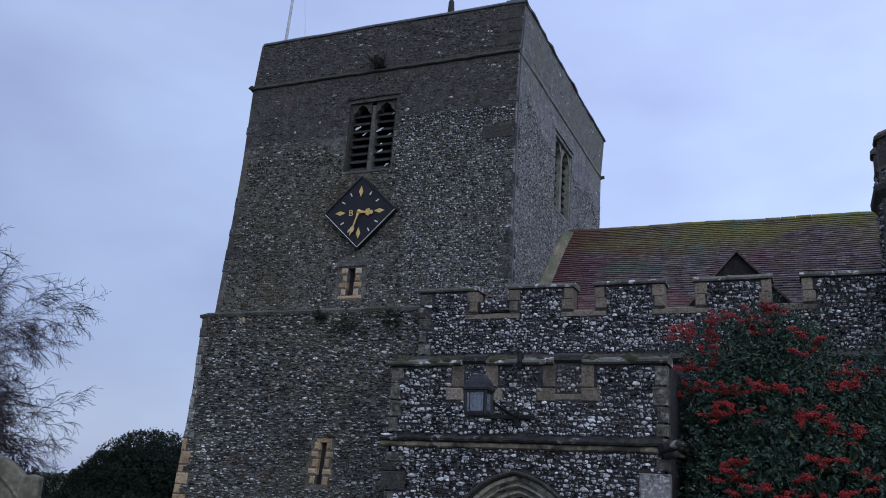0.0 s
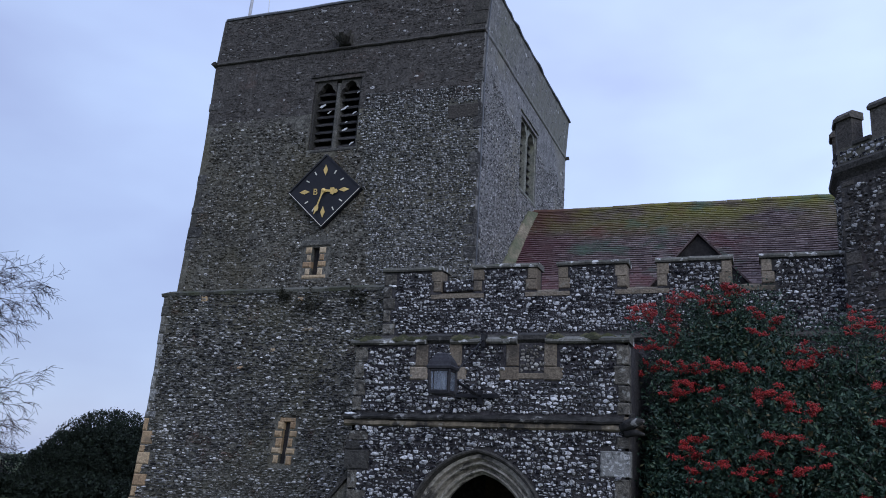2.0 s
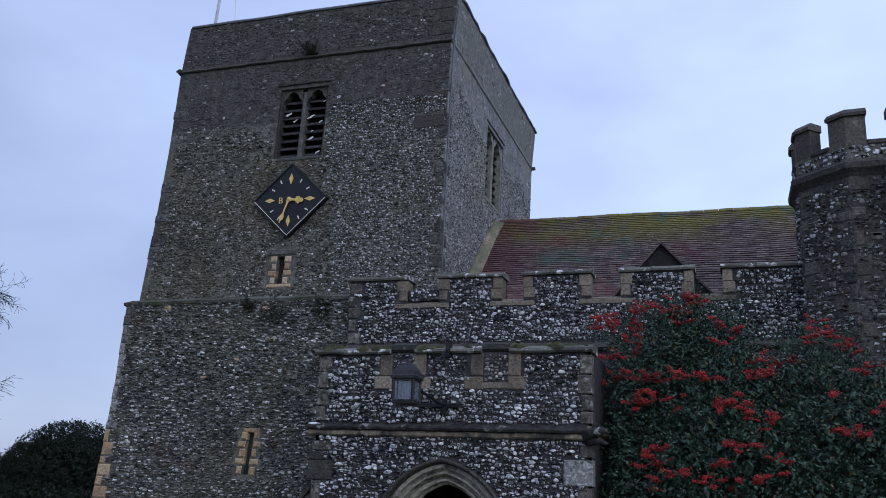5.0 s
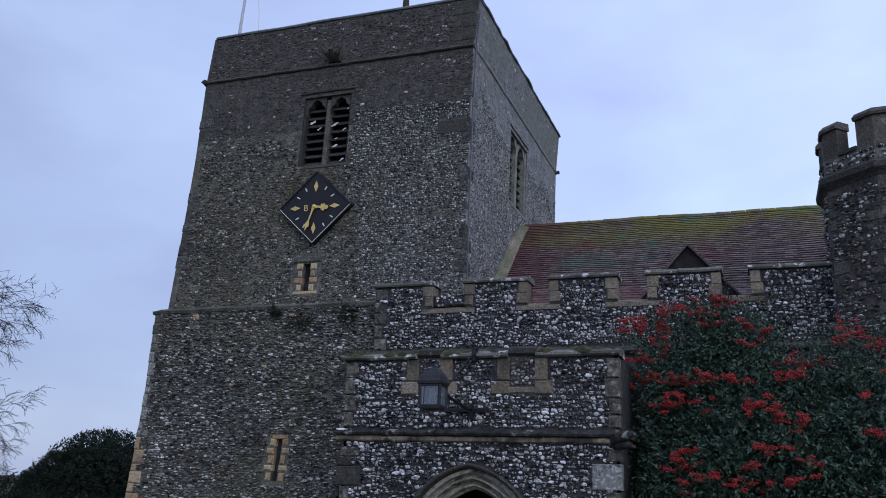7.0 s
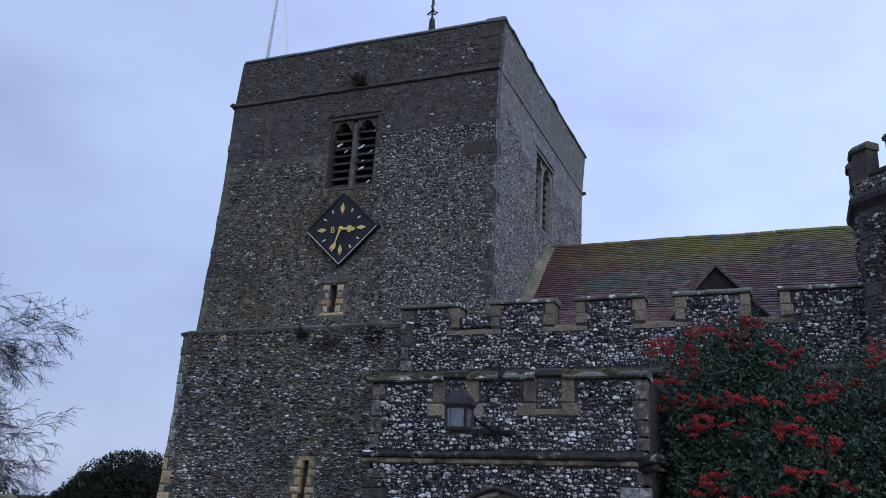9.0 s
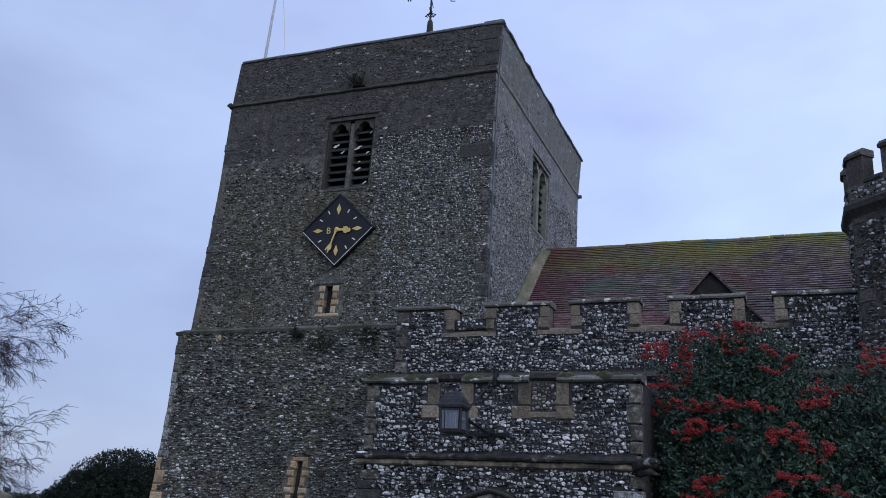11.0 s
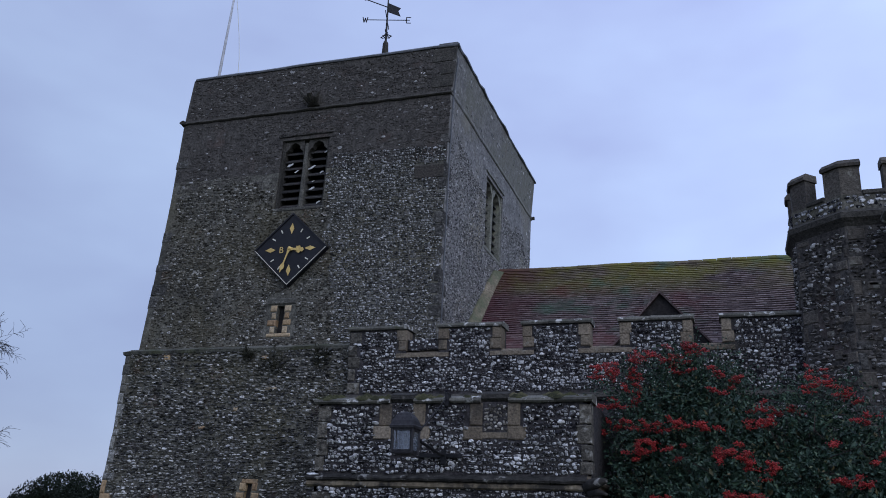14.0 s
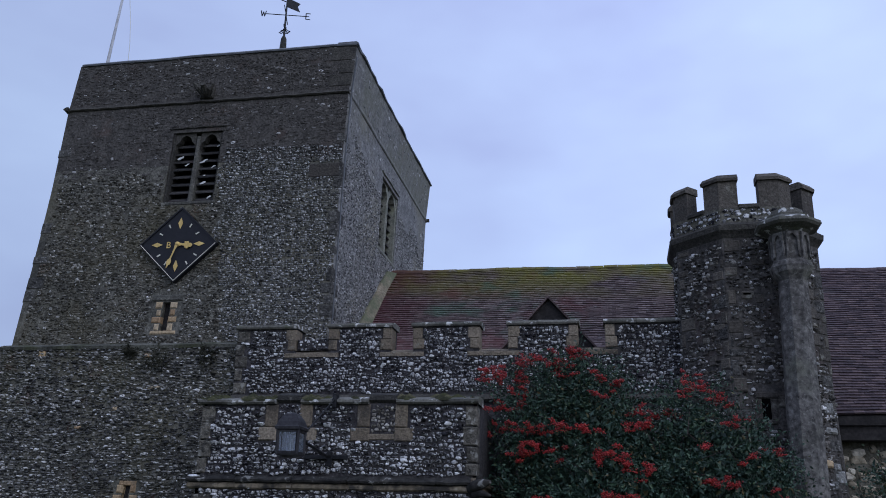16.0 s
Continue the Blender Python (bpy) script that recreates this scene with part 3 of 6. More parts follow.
M_MORTAR_OLIVE = surface("olive_weathered_render", [(0, (0.125, 0.122, 0.112)), (1, (0.215, 0.21, 0.192))], "noise", 14, 0.4, (((0.15, 0.15, 0.105), 0.6, 0.46, 0.62, 0.5), ((0.17, 0.13, 0.11), 1.1, 0.58, 0.68, 0.4), ((0.42, 0.42, 0.40), 14.0, 0.66, 0.71, 0.6)), 0.5, 40, 0.95)

# ---- church tower ----
tower = thing("church_tower", "square flint church tower with stone quoins and plain parapet", "tower", (-2.6, 7.5, 0))
low = part("lower_stage", wall_slab(low_face, 0, 7.5, 0, 5.66, 0.6, [(3.40, 3.545, 2.12, 2.94)], 0.8), M_MORTAR, tower, "grey-brown coursed flint masonry")
part("lower_west_wall", wall_slab(lambda y, z, d: (lerp_rows(LOW_LEFT, z) - d, 3.9 + 8.3 - y, z), 0, 8.3, 0, 5.66, 0.6), M_MORTAR, tower)
BEL = (-3.27, -2.08, 8.88, 10.53)
SLIT = (-2.82, -2.65, 6.03, 6.64)
EBEL = (6.75, 8.35, 8.8, 10.62)
upper = part("upper_stage", wall_slab(up_face, -6.035, 0.735, 5.7, 9.75, 0.6, [BEL, SLIT], 0.8), M_MORTAR, tower, "weathered flint masonry")
part("upper_band", wall_slab(up_face, -6.035, 0.735, 9.75, 11.22, 0.6, [BEL], 0.8), M_MORTAR_BAND, tower, "sooty rubble band below parapet")
part("north_wall", wall_slab(north_face, -6.035, 0.735, 5.7, 11.22, 0.5), M_MORTAR, tower)
east_wall = part("east_wall", wall_slab(east_face, UP_Y + 0.012, UP_N - 0.012, 0.2, 11.22, 0.6, [EBEL], 0.8), M_MORTAR_PALE, tower, "pale flint and lime mortar wall")
part("west_wall", wall_slab(west_face, UP_Y + 0.012, UP_N - 0.012, 5.7, 11.22, 0.5), M_MORTAR, tower)
parapet = part("parapet", wall_slab(up_face, -6.035, 0.735, 11.22, 12.42, 0.4), M_MORTAR_BAND, tower, "dark sooty rubble parapet")
part("north_parapet", wall_slab(north_face, -6.035, 0.735, 11.22, 12.42, 0.4), M_MORTAR_BAND, tower)
part("west_parapet", wall_slab(west_face, UP_Y + 0.012, UP_N - 0.012, 11.22, 12.42, 0.4), M_MORTAR_BAND, tower)
east_parapet = part("east_parapet", wall_slab(east_face, UP_Y + 0.012, UP_N - 0.012, 11.22, 12.42, 0.4), M_MORTAR_OLIVE, tower)
part("tower_roof", box(-5.7, 0.5, 3.9, 11.5, 11.75, 11.85), M_LEAD, tower, "flat lead roof")
part("floor_beam", box(-5.8, 0.3, 4.0, 11.3, 5.6, 5.7), M_BOARD_AND_SHADE, tower)

# mouldings of the tower
cope = [(12.41, -0.42), (12.41, 0.03), (12.44, 0.04), (12.485, 0.0), (12.485, -0.42)]
rng = random.Random(3)
for nm, face, a, b in (("coping", up_face, -5.99, 0.77), ("coping", north_face, -6.05, 0.76), ("coping", east_face, 3.58, 11.78), ("coping", west_face, 3.70, 11.65)):
    part(nm, sweep_u(face, cope, a, b, 0.026 if face is east_face else 0.012, 0.3 if face is east_face else 0.55, rng), M_LEAD, tower, "grey weathered parapet coping")
strg = [(11.22, -0.05), (11.235, 0.035), (11.255, 0.06), (11.275, 0.055), (11.315, 0.0), (11.315, -0.05)]
part("string_course", sweep_u(up_face, strg, -6.09, 0.77, 0.011, 0.24, rng), M_DARKSTONE, tower)
strg_east = [(11.20, -0.05), (11.235, 0.012), (11.26, 0.026), (11.29, 0.022), (11.35, 0.004), (11.35, -0.05)]
part("string_course", sweep_u(east_face, strg_east, 3.62, 11.80, 0.008, 0.3, rng), M_MORTAR_OLIVE, tower)
part("string_course", sweep_u(north_face, strg, -6.15, 0.85, 0.006, 0.4, rng), M_DARKSTONE, tower)
part("string_course", sweep_u(west_face, strg, 3.50, 11.86, 0.006, 0.4, rng), M_DARKSTONE, tower)
# sloping offset between the stages, in separate stones
offs = [(5.585, -0.1), (5.60, 0.03), (5.66, 0.055), (5.78, -0.31), (5.78, -0.36), (5.585, -0.36)]
M_OFFSET = surface("sooty_mossy_offset", [(0, (0.075, 0.074, 0.060)), (1, (0.15, 0.147, 0.12))], "object", 22, 0.5, (((0.06, 0.068, 0.025), 2.0, 0.5, 0.62, 0.6), ((0.02, 0.02, 0.018), 3.2, 0.54, 0.66, 0.7)), 0.7, 24, 0.95, bump_distance=0.03)
u = -0.05
while u < 7.0:
    ln = rng.uniform(0.7, 1.3)
    part("offset_stone", sweep_u(low_face, offs, u, min(u + ln - 0.008, 7.2), 0.008, 0.3, rng), M_OFFSET, tower)
    u += ln
part("west_offset", sweep_u(lambda y, z, d: (lerp_rows(LOW_LEFT, z) - d, 3.3 + 8.6 - y, z), [(5.60, -0.1), (5.62, 0.07), (5.655, 0.05), (5.70, -0.14), (5.60, -0.14)], 0, 8.6, 0.008, 0.5, rng), M_COPING, tower)

# quoins
M_MERLON = surface("brown_grey_merlon_stone", [(0, (0.06, 0.053, 0.045)), (1, (0.12, 0.105, 0.086))], "object", 24, 0.45, (SOOT, LICHEN), 0.8, 22, 0.95, bump_distance=0.03)
M_QUOIN = surface("flint_grey_quoin", [(0, (0.045, 0.043, 0.040)), (1, (0.105, 0.10, 0.09))], "object", 16, 0.6, (((0.27, 0.26, 0.24), 15.0, 0.56, 0.64, 0.7), ((0.02, 0.019, 0.018), 11.0, 0.55, 0.64, 0.8)), 1.0, 22, 0.95, bump_distance=0.04)
M_GREYSTONE = surface("grey_rough_quoin", [(0, (0.08, 0.077, 0.066)), (1, (0.17, 0.162, 0.138))], "object", 22, 0.5, (SOOT, LICHEN), 0.8, 24, 0.95, bump_distance=0.03)
up_rects, low_rects, east_rects = [], [], []
z, k = 6.0, 0
while z < 11.1:
    h = rng.uniform(0.17, 0.32)
    ln = rng.uniform(0.22, 0.40) if k % 2 else rng.uniform(0.10, 0.18)
    if 9.1 < z < 9.5:
        ln, h = 0.74, 0.33
    if rng.random() < 0.45 and h < 0.31 and not 9.0 < z < 9.6:
        z += h
        k += 1
        continue
    up_rects.append((0.75 - ln, 0.80, z, z + h))
    part("quoin", quad_box(up_face, 0.75 - ln, 0.757, z, min(z + h - 0.012, 11.16), -0.05, 0.014, 0.02, 0.014, rng), M_MERLON if ln > 0.3 else M_QUOIN, tower)
    el = 0.34 if k % 2 else 0.16
    east_rects.append((3.5, 3.6 + el, z, z + h))
    part("quoin", quad_box(east_face, 3.59, 3.6 + el, z, min(z + h - 0.012, 11.16), -0.05, 0.012, 0.02, 0.012, rng), M_QUOIN, tower)
    ll = rng.uniform(0.30, 0.5) if k % 2 == 0 else rng.uniform(0.18, 0.26)
    if rng.random() < 0.5:
        up_rects.append((-6.1, -6.05 + ll, z, z + h))
        part("quoin", quad_box(up_face, -6.06, -6.05 + ll, z, min(z + h - 0.012, 11.16), -0.05, 0.014, 0.02, 0.014, rng), M_QUOIN, tower)
    z += h
    k += 1
z = 11.42
for k in range(3):
    ln = (0.5, 0.3, 0.55)[k]
    part("quoin", quad_box(up_face, 0.75 - ln, 0.757, z, z + 0.31, -0.05, 0.015, 0.015, 0.006, rng), M_DARKSTONE, tower)
    up_rects.append((0.75 - ln, 0.8, z, z + 0.31))
    z += 0.32
z, k = 0.0, 0
while z < 5.5:
    h = rng.uniform(0.16, 0.30)
    ln = (rng.uniform(0.20, 0.34) if k % 2 else rng.uniform(0.10, 0.18)) * (1.0 if z < 3 else 0.75)
    low_rects.append((-0.1, ln, z, z + h))
    part("quoin", quad_box(low_face, -0.012, ln, z, min(z + h - 0.012, 5.58), -0.06, 0.024, 0.03, 0.016, rng), M_TAN if z < 2.9 else M_PALESTONE if z < 4.7 else M_GREYSTONE, tower)
    z += h
    k += 1

# tower windows
part("lintel", quad_box(up_face, -3.06, -2.40, 6.66, 6.79, -0.3, 0.03, 0.02, 0.008, rng), M_GREYSTONE, tower, "grey stone lintel")
part("sill", quad_box(up_face, -3.0, -2.45, 5.96, 6.03, -0.3, 0.02, 0.02, 0.005, rng), M_TAN, tower)
up_rects.append((-3.1, -2.36, 5.95, 6.85))
for side in (-1, 1):
    zz = 6.03
    for k, h in enumerate((0.17, 0.14, 0.16, 0.155)):
        w = (0.13, 0.19, 0.12, 0.16)[k]
        a, b = (-2.82 - w, -2.82) if side < 0 else (-2.65, -2.65 + w)
        part("jamb_stone", quad_box(up_face, a, b, zz, zz + h - 0.008, -0.35, 0.022, 0.028, 0.010, rng), M_TAN, tower)
        zz += h
# dark panel just inside the opening, coloured as the slit's inner shade
part("slit_board", quad_box(up_face, -2.86, -2.61, 6.02, 6.65, -0.16, -0.12), M_BOARD_AND_SHADE, tower, "dark panel standing in for shade inside the slit")
low_rects.append((3.2, 3.75, 2.02, 3.05))
for side in (-1, 1):
    zz = 2.10
    for k, h in enumerate((0.20, 0.15, 0.19, 0.15, 0.16)):
        w = (0.14, 0.20, 0.13, 0.19, 0.13)[k]
        a, b = (3.40 - w, 3.40) if side < 0 else (3.545, 3.545 + w)
        part("jamb_stone", quad_box(low_face, a, b, zz, zz + h - 0.008, -0.35, 0.026, 0.035, 0.014, rng), M_TAN, tower)
        zz += h
part("slit_lintel", quad_box(low_face, 3.30, 3.66, 2.94, 3.02, -0.3, 0.015, 0.015, 0.004, rng), M_TAN, tower)
# the lower slit's darkness is likewise a dark panel
part("slit_board", quad_box(low_face, 3.38, 3.56, 2.10, 2.96, -0.13, -0.09), M_BOARD_AND_SHADE, tower)


def belfry(face, u0, u1, v0, v1, stone, label, out=1):
    """A square-headed window of two cusped lights with louvres, set in its opening."""
    win = part("belfry_window", quad_box(face, u0 - 0.06, u1 + 0.04, v1 - 0.005, v1 + 0.085, -0.3, -0.012, 0.02, 0.012, rng), stone, tower, label)
    part("jamb", quad_box(face, u0, u0 + 0.05, v0, v1, -0.35, -0.03, 0.03), stone, win)
    part("jamb", quad_box(face, u1 - 0.05, u1, v0, v1, -0.35, -0.03, 0.03), stone, win)
    mid, half = (u0 + u1) / 2, (u1 - u0) / 2 - 0.05
    part("mullion", quad_box(face, mid - 0.055, mid + 0.055, v0, v1 - 0.06, -0.33, -0.05, 0.035), M_GREYSTONE if stone is M_DARKSTONE else stone, win)
    lw = half - 0.055
    for a in (u0 + 0.05, mid + 0.055):
        c = a + lw / 2
        # pointed head with two cusps
        spring = v1 - 0.40
        curve = arch_curve(c, spring, lw / 2, 0.36, spring, 10)
        cusp = []
        for i, (cu, cv) in enumerate(curve):
            t = i / (len(curve) - 1)
            pull = 0.17 * max(0, 1 - abs(abs(t - 0.5) - 0.24) / 0.09)
            cusp.append((cu + (c - cu) * pull, cv + (spring + 0.1 - cv) * pull))
        top = [(cu, v1) for cu, _ in cusp]
        top[0], top[-1] = (a, v1), (a + lw, v1)
        front = [[face(x, y, -0.06) for x, y in top], [face(x, y, -0.06) for x, y in cusp], [face(x, y, -0.24) for x, y in cusp], [face(x, y, -0.24) for x, y in top]]
        part("tracery", sheet(front), stone, win)
        n = 8
        for i in range(n):
            zz = v0 + 0.06 + (v1 - 0.18 - v0) * i / n
            vv = [face(a - 0.01, zz, -0.16), face(a + lw + 0.01, zz, -0.16), face(a + lw + 0.01, zz + 0.025, -0.15), face(a - 0.01, zz + 0.025, -0.15)]
            vb = [face(a - 0.01, zz + 0.13, -0.34), face(a + lw + 0.01, zz + 0.13, -0.34), face(a + lw + 0.01, zz + 0.155, -0.33), face(a - 0.01, zz + 0.155, -0.33)]
            part("louvre", (vv + vb, [(0, 1, 2, 3), (7, 6, 5, 4), (3, 2, 6, 7), (1, 0, 4, 5), (0, 3, 7, 4), (2, 1, 5, 6)]), M_LOUVRE, win)
    part("hood_mould", (
        sweep_u(face, [(v1 + 0.085, -0.04), (v1 + 0.09, 0.03), (v1 + 0.11, 0.035), (v1 + 0.13, 0.0), (v1 + 0.13, -0.04)], u0 - 0.10, u1 + 0.06, 0.008, 0.2, rng)), stone, win)
    part("window_sill", quad_box(face, u0 - 0.06, u1 + 0.05, v0 - 0.09, v0, -0.35, 0.02, 0.02, 0.012, rng), M_GREYSTONE if stone is M_DARKSTONE else stone, win)
    part("backing_board", quad_box(face, u0, u1, v0 - 0.02, v1 + 0.02, -0.50, -0.46), M_BOARD_AND_SHADE, win)
    return win


south_belfry = belfry(up_face, *BEL, M_DARKSTONE, "sooty two-light louvred belfry window")
belfry(east_face, *EBEL, M_GREENSTONE, "pale two-light louvred belfry window")
up_rects.append((BEL[0] - 0.03, BEL[1] + 0.03, BEL[2] - 0.08, BEL[3] + 0.13))
east_rects.append((EBEL[0] - 0.04, EBEL[1] + 0.04, EBEL[2] - 0.09, EBEL[3] + 0.14))
# chalky splashes on the louvres
for su, sv, sw in ((-3.08, 9.98, 0.12), (-2.90, 9.82, 0.09), (-2.52, 9.88, 0.13), (-2.27, 9.74, 0.09), (-2.48, 9.36, 0.10), (-2.46, 9.54, 0.05), (-2.27, 9.02, 0.10), (-2.22, 10.24, 0.08)):
    r = random.Random(int(su * 100))
    ring = []
    for i in range(9):
        t = 2 * math.pi * i / 9
        q = r.uniform(0.55, 1.1)
        ring.append((su + 0.75 * sw * math.cos(t) * q, sv + sw * 0.26 * math.sin(t) * q + 0.3 * sw * math.cos(t) + r.uniform(-0.01, 0.01)))
    part("bird_lime", ([up_face(a, b, -0.145) for a, b in ring] + [up_face(a, b, -0.16) for a, b in ring],
                       [tuple(range(9))] + [(i, 9 + i, 9 + (i + 1) % 9, (i + 1) % 9) for i in range(9)]), M_WHITE, south_belfry, "white bird lime splash")
# water spout under the parapet
part("water_spout", join(
    tube([up_face(-2.62, 11.40, 0.05), up_face(-2.74, 11.50, 0.20), up_face(-2.86, 11.62, 0.26)], [0.08, 0.07, 0.03], 7),
    tube([up_face(-2.56, 11.40, 0.05), up_face(-2.46, 11.48, 0.20), up_face(-2.38, 11.58, 0.24)], [0.08, 0.06, 0.03], 7),
    tube([up_face(-2.60, 11.42, -0.1), up_face(-2.60, 11.44, 0.16), up_face(-2.57, 11.52, 0.36)], [0.10, 0.085, 0.055], 8),
    quad_box(up_face, -2.76, -2.44, 11.34, 11.60, -0.05, 0.08, 0.04, 0.01, rng)), M_DARKSTONE, tower, "dark carved stone water spout")

# tower flints
part("flintwork", stone_mesh(low_face, lay_stones(0.12, 7.3, 0.4, 5.62, 0.100, 0.054, 11, in_rects(low_rects), 0.6, 1.0, 0.6, 0.20), 0.046, 1, 0.22), (M_OLD, M_CORTEX), low, kind="stuff")
edge = lambda x, z: noise.noise(Vector((x * 1.3, z * 1.3, 2.0))) * 0.35


def zone(x, z):
    """Which masonry: 0 mossy west side, 1 grey coursed east side, 2 sooty band at the top."""
    if z > (10.05 if x > -1.95 else 9.55) + edge(x, z) * (0.25 if x > -1.95 else 0.9):
        return 2
    return 1 if x + edge(x, z) > -1.75 - 0.12 * (z - 8) else 0


hit_up = in_rects(up_rects)
part("flintwork", stone_mesh(up_face, lay_stones(-5.9, 0.7, 5.74, 10.2, 0.078, 0.052, 21, lambda x, z: hit_up(x, z) or zone(x, z) != 0, 0.55, 0.96, 0.6, 0.34), 0.024, 3, 0.10), (M_FIELD, M_CORTEX), upper, kind="stuff")
part("flintwork", stone_mesh(up_face, lay_stones(-2.6, 0.72, 5.74, 10.4, 0.080, 0.050, 22, lambda x, z: hit_up(x, z) or zone(x, z) != 1, 0.9, 0.97, 0.4, 0.08), 0.026, 2, 0.20), (M_GREY, M_CORTEX), upper, kind="stuff")
part("flintwork", stone_mesh(up_face, lay_stones(-5.95, 0.72, 9.0, 11.18, 0.095, 0.062, 23, lambda x, z: hit_up(x, z) or zone(x, z) != 2, 0.2, 0.9, 0.8, 0.6), 0.012, 1, 0.03), (M_BAND, M_CORTEX), upper, kind="stuff")
part("flintwork", stone_mesh(up_face, lay_stones(-5.98, 0.72, 11.38, 12.40, 0.095, 0.062, 24, hit_up, 0.2, 0.92, 0.8, 0.55), 0.014, 1, 0.06), (M_BAND, M_CORTEX), parapet, kind="stuff")
part("flintwork", stone_mesh(east_face, lay_stones(3.7, 11.7, 5.9, 11.1, 0.072, 0.056, 25, lambda y, z: in_rects(east_rects)(y, z) or z > 10.25 + edge(y, z) * 2.2, 0.2, 0.95, 0.7, 0.45), 0.016), M_PALE, east_wall, kind="stuff")
part("flintwork", stone_mesh(east_face, lay_stones(3.7, 11.7, 10.1, 12.38, 0.13, 0.085, 26, lambda y, z: in_rects(east_rects)(y, z) or 11.15 < z < 11.4, 0.3, 0.10, 0.6), 0.008), M_PALE, east_wall, kind="stuff")
# lightning strap down the south-east angle
for z0 in np.arange(5.9, 12.0, 0.785):
    part("lightning_strap", quad_box(east_face, 3.70, 3.735, z0, z0 + 0.78, -0.01, 0.03, 0.004), M_LEAD, tower, "grey metal lightning strap")
# odd pale stones low on the tower
for su, sv, sw, sh in ((3.55, 4.78, 0.26, 0.07), (2.85, 4.35, 0.10, 0.09), (2.1, 4.0, 0.14, 0.06), (3.35, 5.42, 0.16, 0.08), (1.0, 5.45, 0.14, 0.12)):
    part("pale_stone", quad_box(low_face, su, su + sw, sv, sv + sh, -0.03, 0.035, 0.02, 0.01, rng), M_TAN, tower)

# ---- clock ----
clock = thing("tower_clock", "black lozenge clock face with gilt markers on flint wall", "clock", (-2.69, 3.6, 7.86))
CX, CZ, HU, HV = -2.69, 7.865, 0.885, 0.835
CY = 3.49


def loz(s, y):
    return [(CX, y, CZ + HV * s), (CX - HU * s, y, CZ), (CX, y, CZ - HV * s), (CX + HU * s, y, CZ)]


vv = loz(1.0, 3.585) + loz(1.0, CY + 0.01) + loz(0.985, CY)
part("dial", (vv, [(0, 1, 5, 4), (1, 2, 6, 5), (2, 3, 7, 6), (3, 0, 4, 7), (4, 5, 9, 8), (5, 6, 10, 9), (6, 7, 11, 10), (7, 4, 8, 11), (8, 9, 10, 11), (3, 2, 1, 0)]), M_CLOCK, clock, "black painted dial board")
for i, (a, b) in enumerate(((0, 1), (1, 2), (2, 3), (3, 0))):
    o, n = loz(1.0, CY - 0.025), loz(0.955, CY - 0.025)
    ob_, nb = loz(1.0, CY + 0.02), loz(0.955, CY + 0.004)
    part("moulding", ([o[a], o[b], n[b], n[a], ob_[a], ob_[b], nb[b], nb[a]], [(0, 1, 2, 3), (4, 5, 1, 0), (3, 2, 6, 7), (0, 3, 7, 4), (2, 1, 5, 6), (7, 6, 5, 4)]), M_CLOCK, clock)
# lower trim only: the light its edges reflect is painted in cream
for a, b in ((1, 2), (2, 3)):
    o, n = loz(0.965, CY - 0.032), loz(0.945, CY - 0.032)
    ob_, nb = loz(0.965, CY - 0.02), loz(0.945, CY - 0.02)
    part("edge_bead", ([o[a], o[b], n[b], n[a], ob_[a], ob_[b], nb[b], nb[a]], [(0, 1, 2, 3), (4, 5, 1, 0), (3, 2, 6, 7), (0, 3, 7, 4), (2, 1, 5, 6), (7, 6, 5, 4)]), M_CREAM, clock, "cream lower edge trim painted as catching light")


def flat_piece(name, outline, material, y0, y1, label="", parent=clock):
    n = len(outline)
    vv = [(x, y1, z) for x, z in outline] + [(x, y0, z) for x, z in outline]
    return part(name, (vv, [tuple(range(n)), tuple(range(2 * n - 1, n - 1, -1))] + [(i, n + i, n + (i + 1) % n, (i + 1) % n) for i in range(n)]), material, parent, label)


for k in range(12):
    t = math.radians(90 - 30 * k)
    e = (math.cos(t), math.sin(t))
    p = (-e[1], e[0])
    if k % 3 == 0:
        c = (CX + e[0] * 0.475, CZ + e[1] * 0.475)
        pts = [(c[0] + e[0] * 0.125, c[1] + e[1] * 0.125), (c[0] + p[0] * 0.052, c[1] + p[1] * 0.052), (c[0] - e[0] * 0.125, c[1] - e[1] * 0.125), (c[0] - p[0] * 0.052, c[1] - p[1] * 0.052)]
        flat_piece("hour_lozenge", pts, M_GOLD, CY - 0.002, CY - 0.014, "gilt lozenge")
    else:
        c = (CX + e[0] * 0.475, CZ + e[1] * 0.475)
        pts = [(c[0] + e[0] * a + p[0] * b, c[1] + e[1] * a + p[1] * b) for a, b in ((0.042, 0.013), (-0.042, 0.013), (-0.042, -0.013), (0.042, -0.013))]
        flat_piece("hour_tick", pts, M_CREAM, CY - 0.002, CY - 0.012, "cream hour tick")


def pointer(name, deg, length, y, shape):
    t = math.radians(90 - deg)
    e = (math.cos(t), math.sin(t))
    p = (-e[1], e[0])
    left = [(a * length, b) for a, b in shape]
    pts = [(CX + e[0] * a + p[0] * b, CZ + e[1] * a + p[1] * b) for a, b in left + [(a, -b) for a, b in reversed(left)]]
    flat_piece(name, pts, M_GOLD, y + 0.008, y, "gilt pointer")


pointer("hour_pointer", 96, 0.34, CY - 0.04, [(-0.15, 0.03), (0.0, 0.045), (0.3, 0.022), (0.5, 0.03), (0.6, 0.075), (0.7, 0.085), (0.78, 0.04), (0.9, 0.05), (1.0, 0.008)])
pointer("minute_pointer", 199, 0.56, CY - 0.06, [(-0.06, 0.035), (0.0, 0.045), (0.2, 0.018), (0.6, 0.016), (0.72, 0.05), (0.82, 0.05), (0.88, 0.02), (1.0, 0.006)])
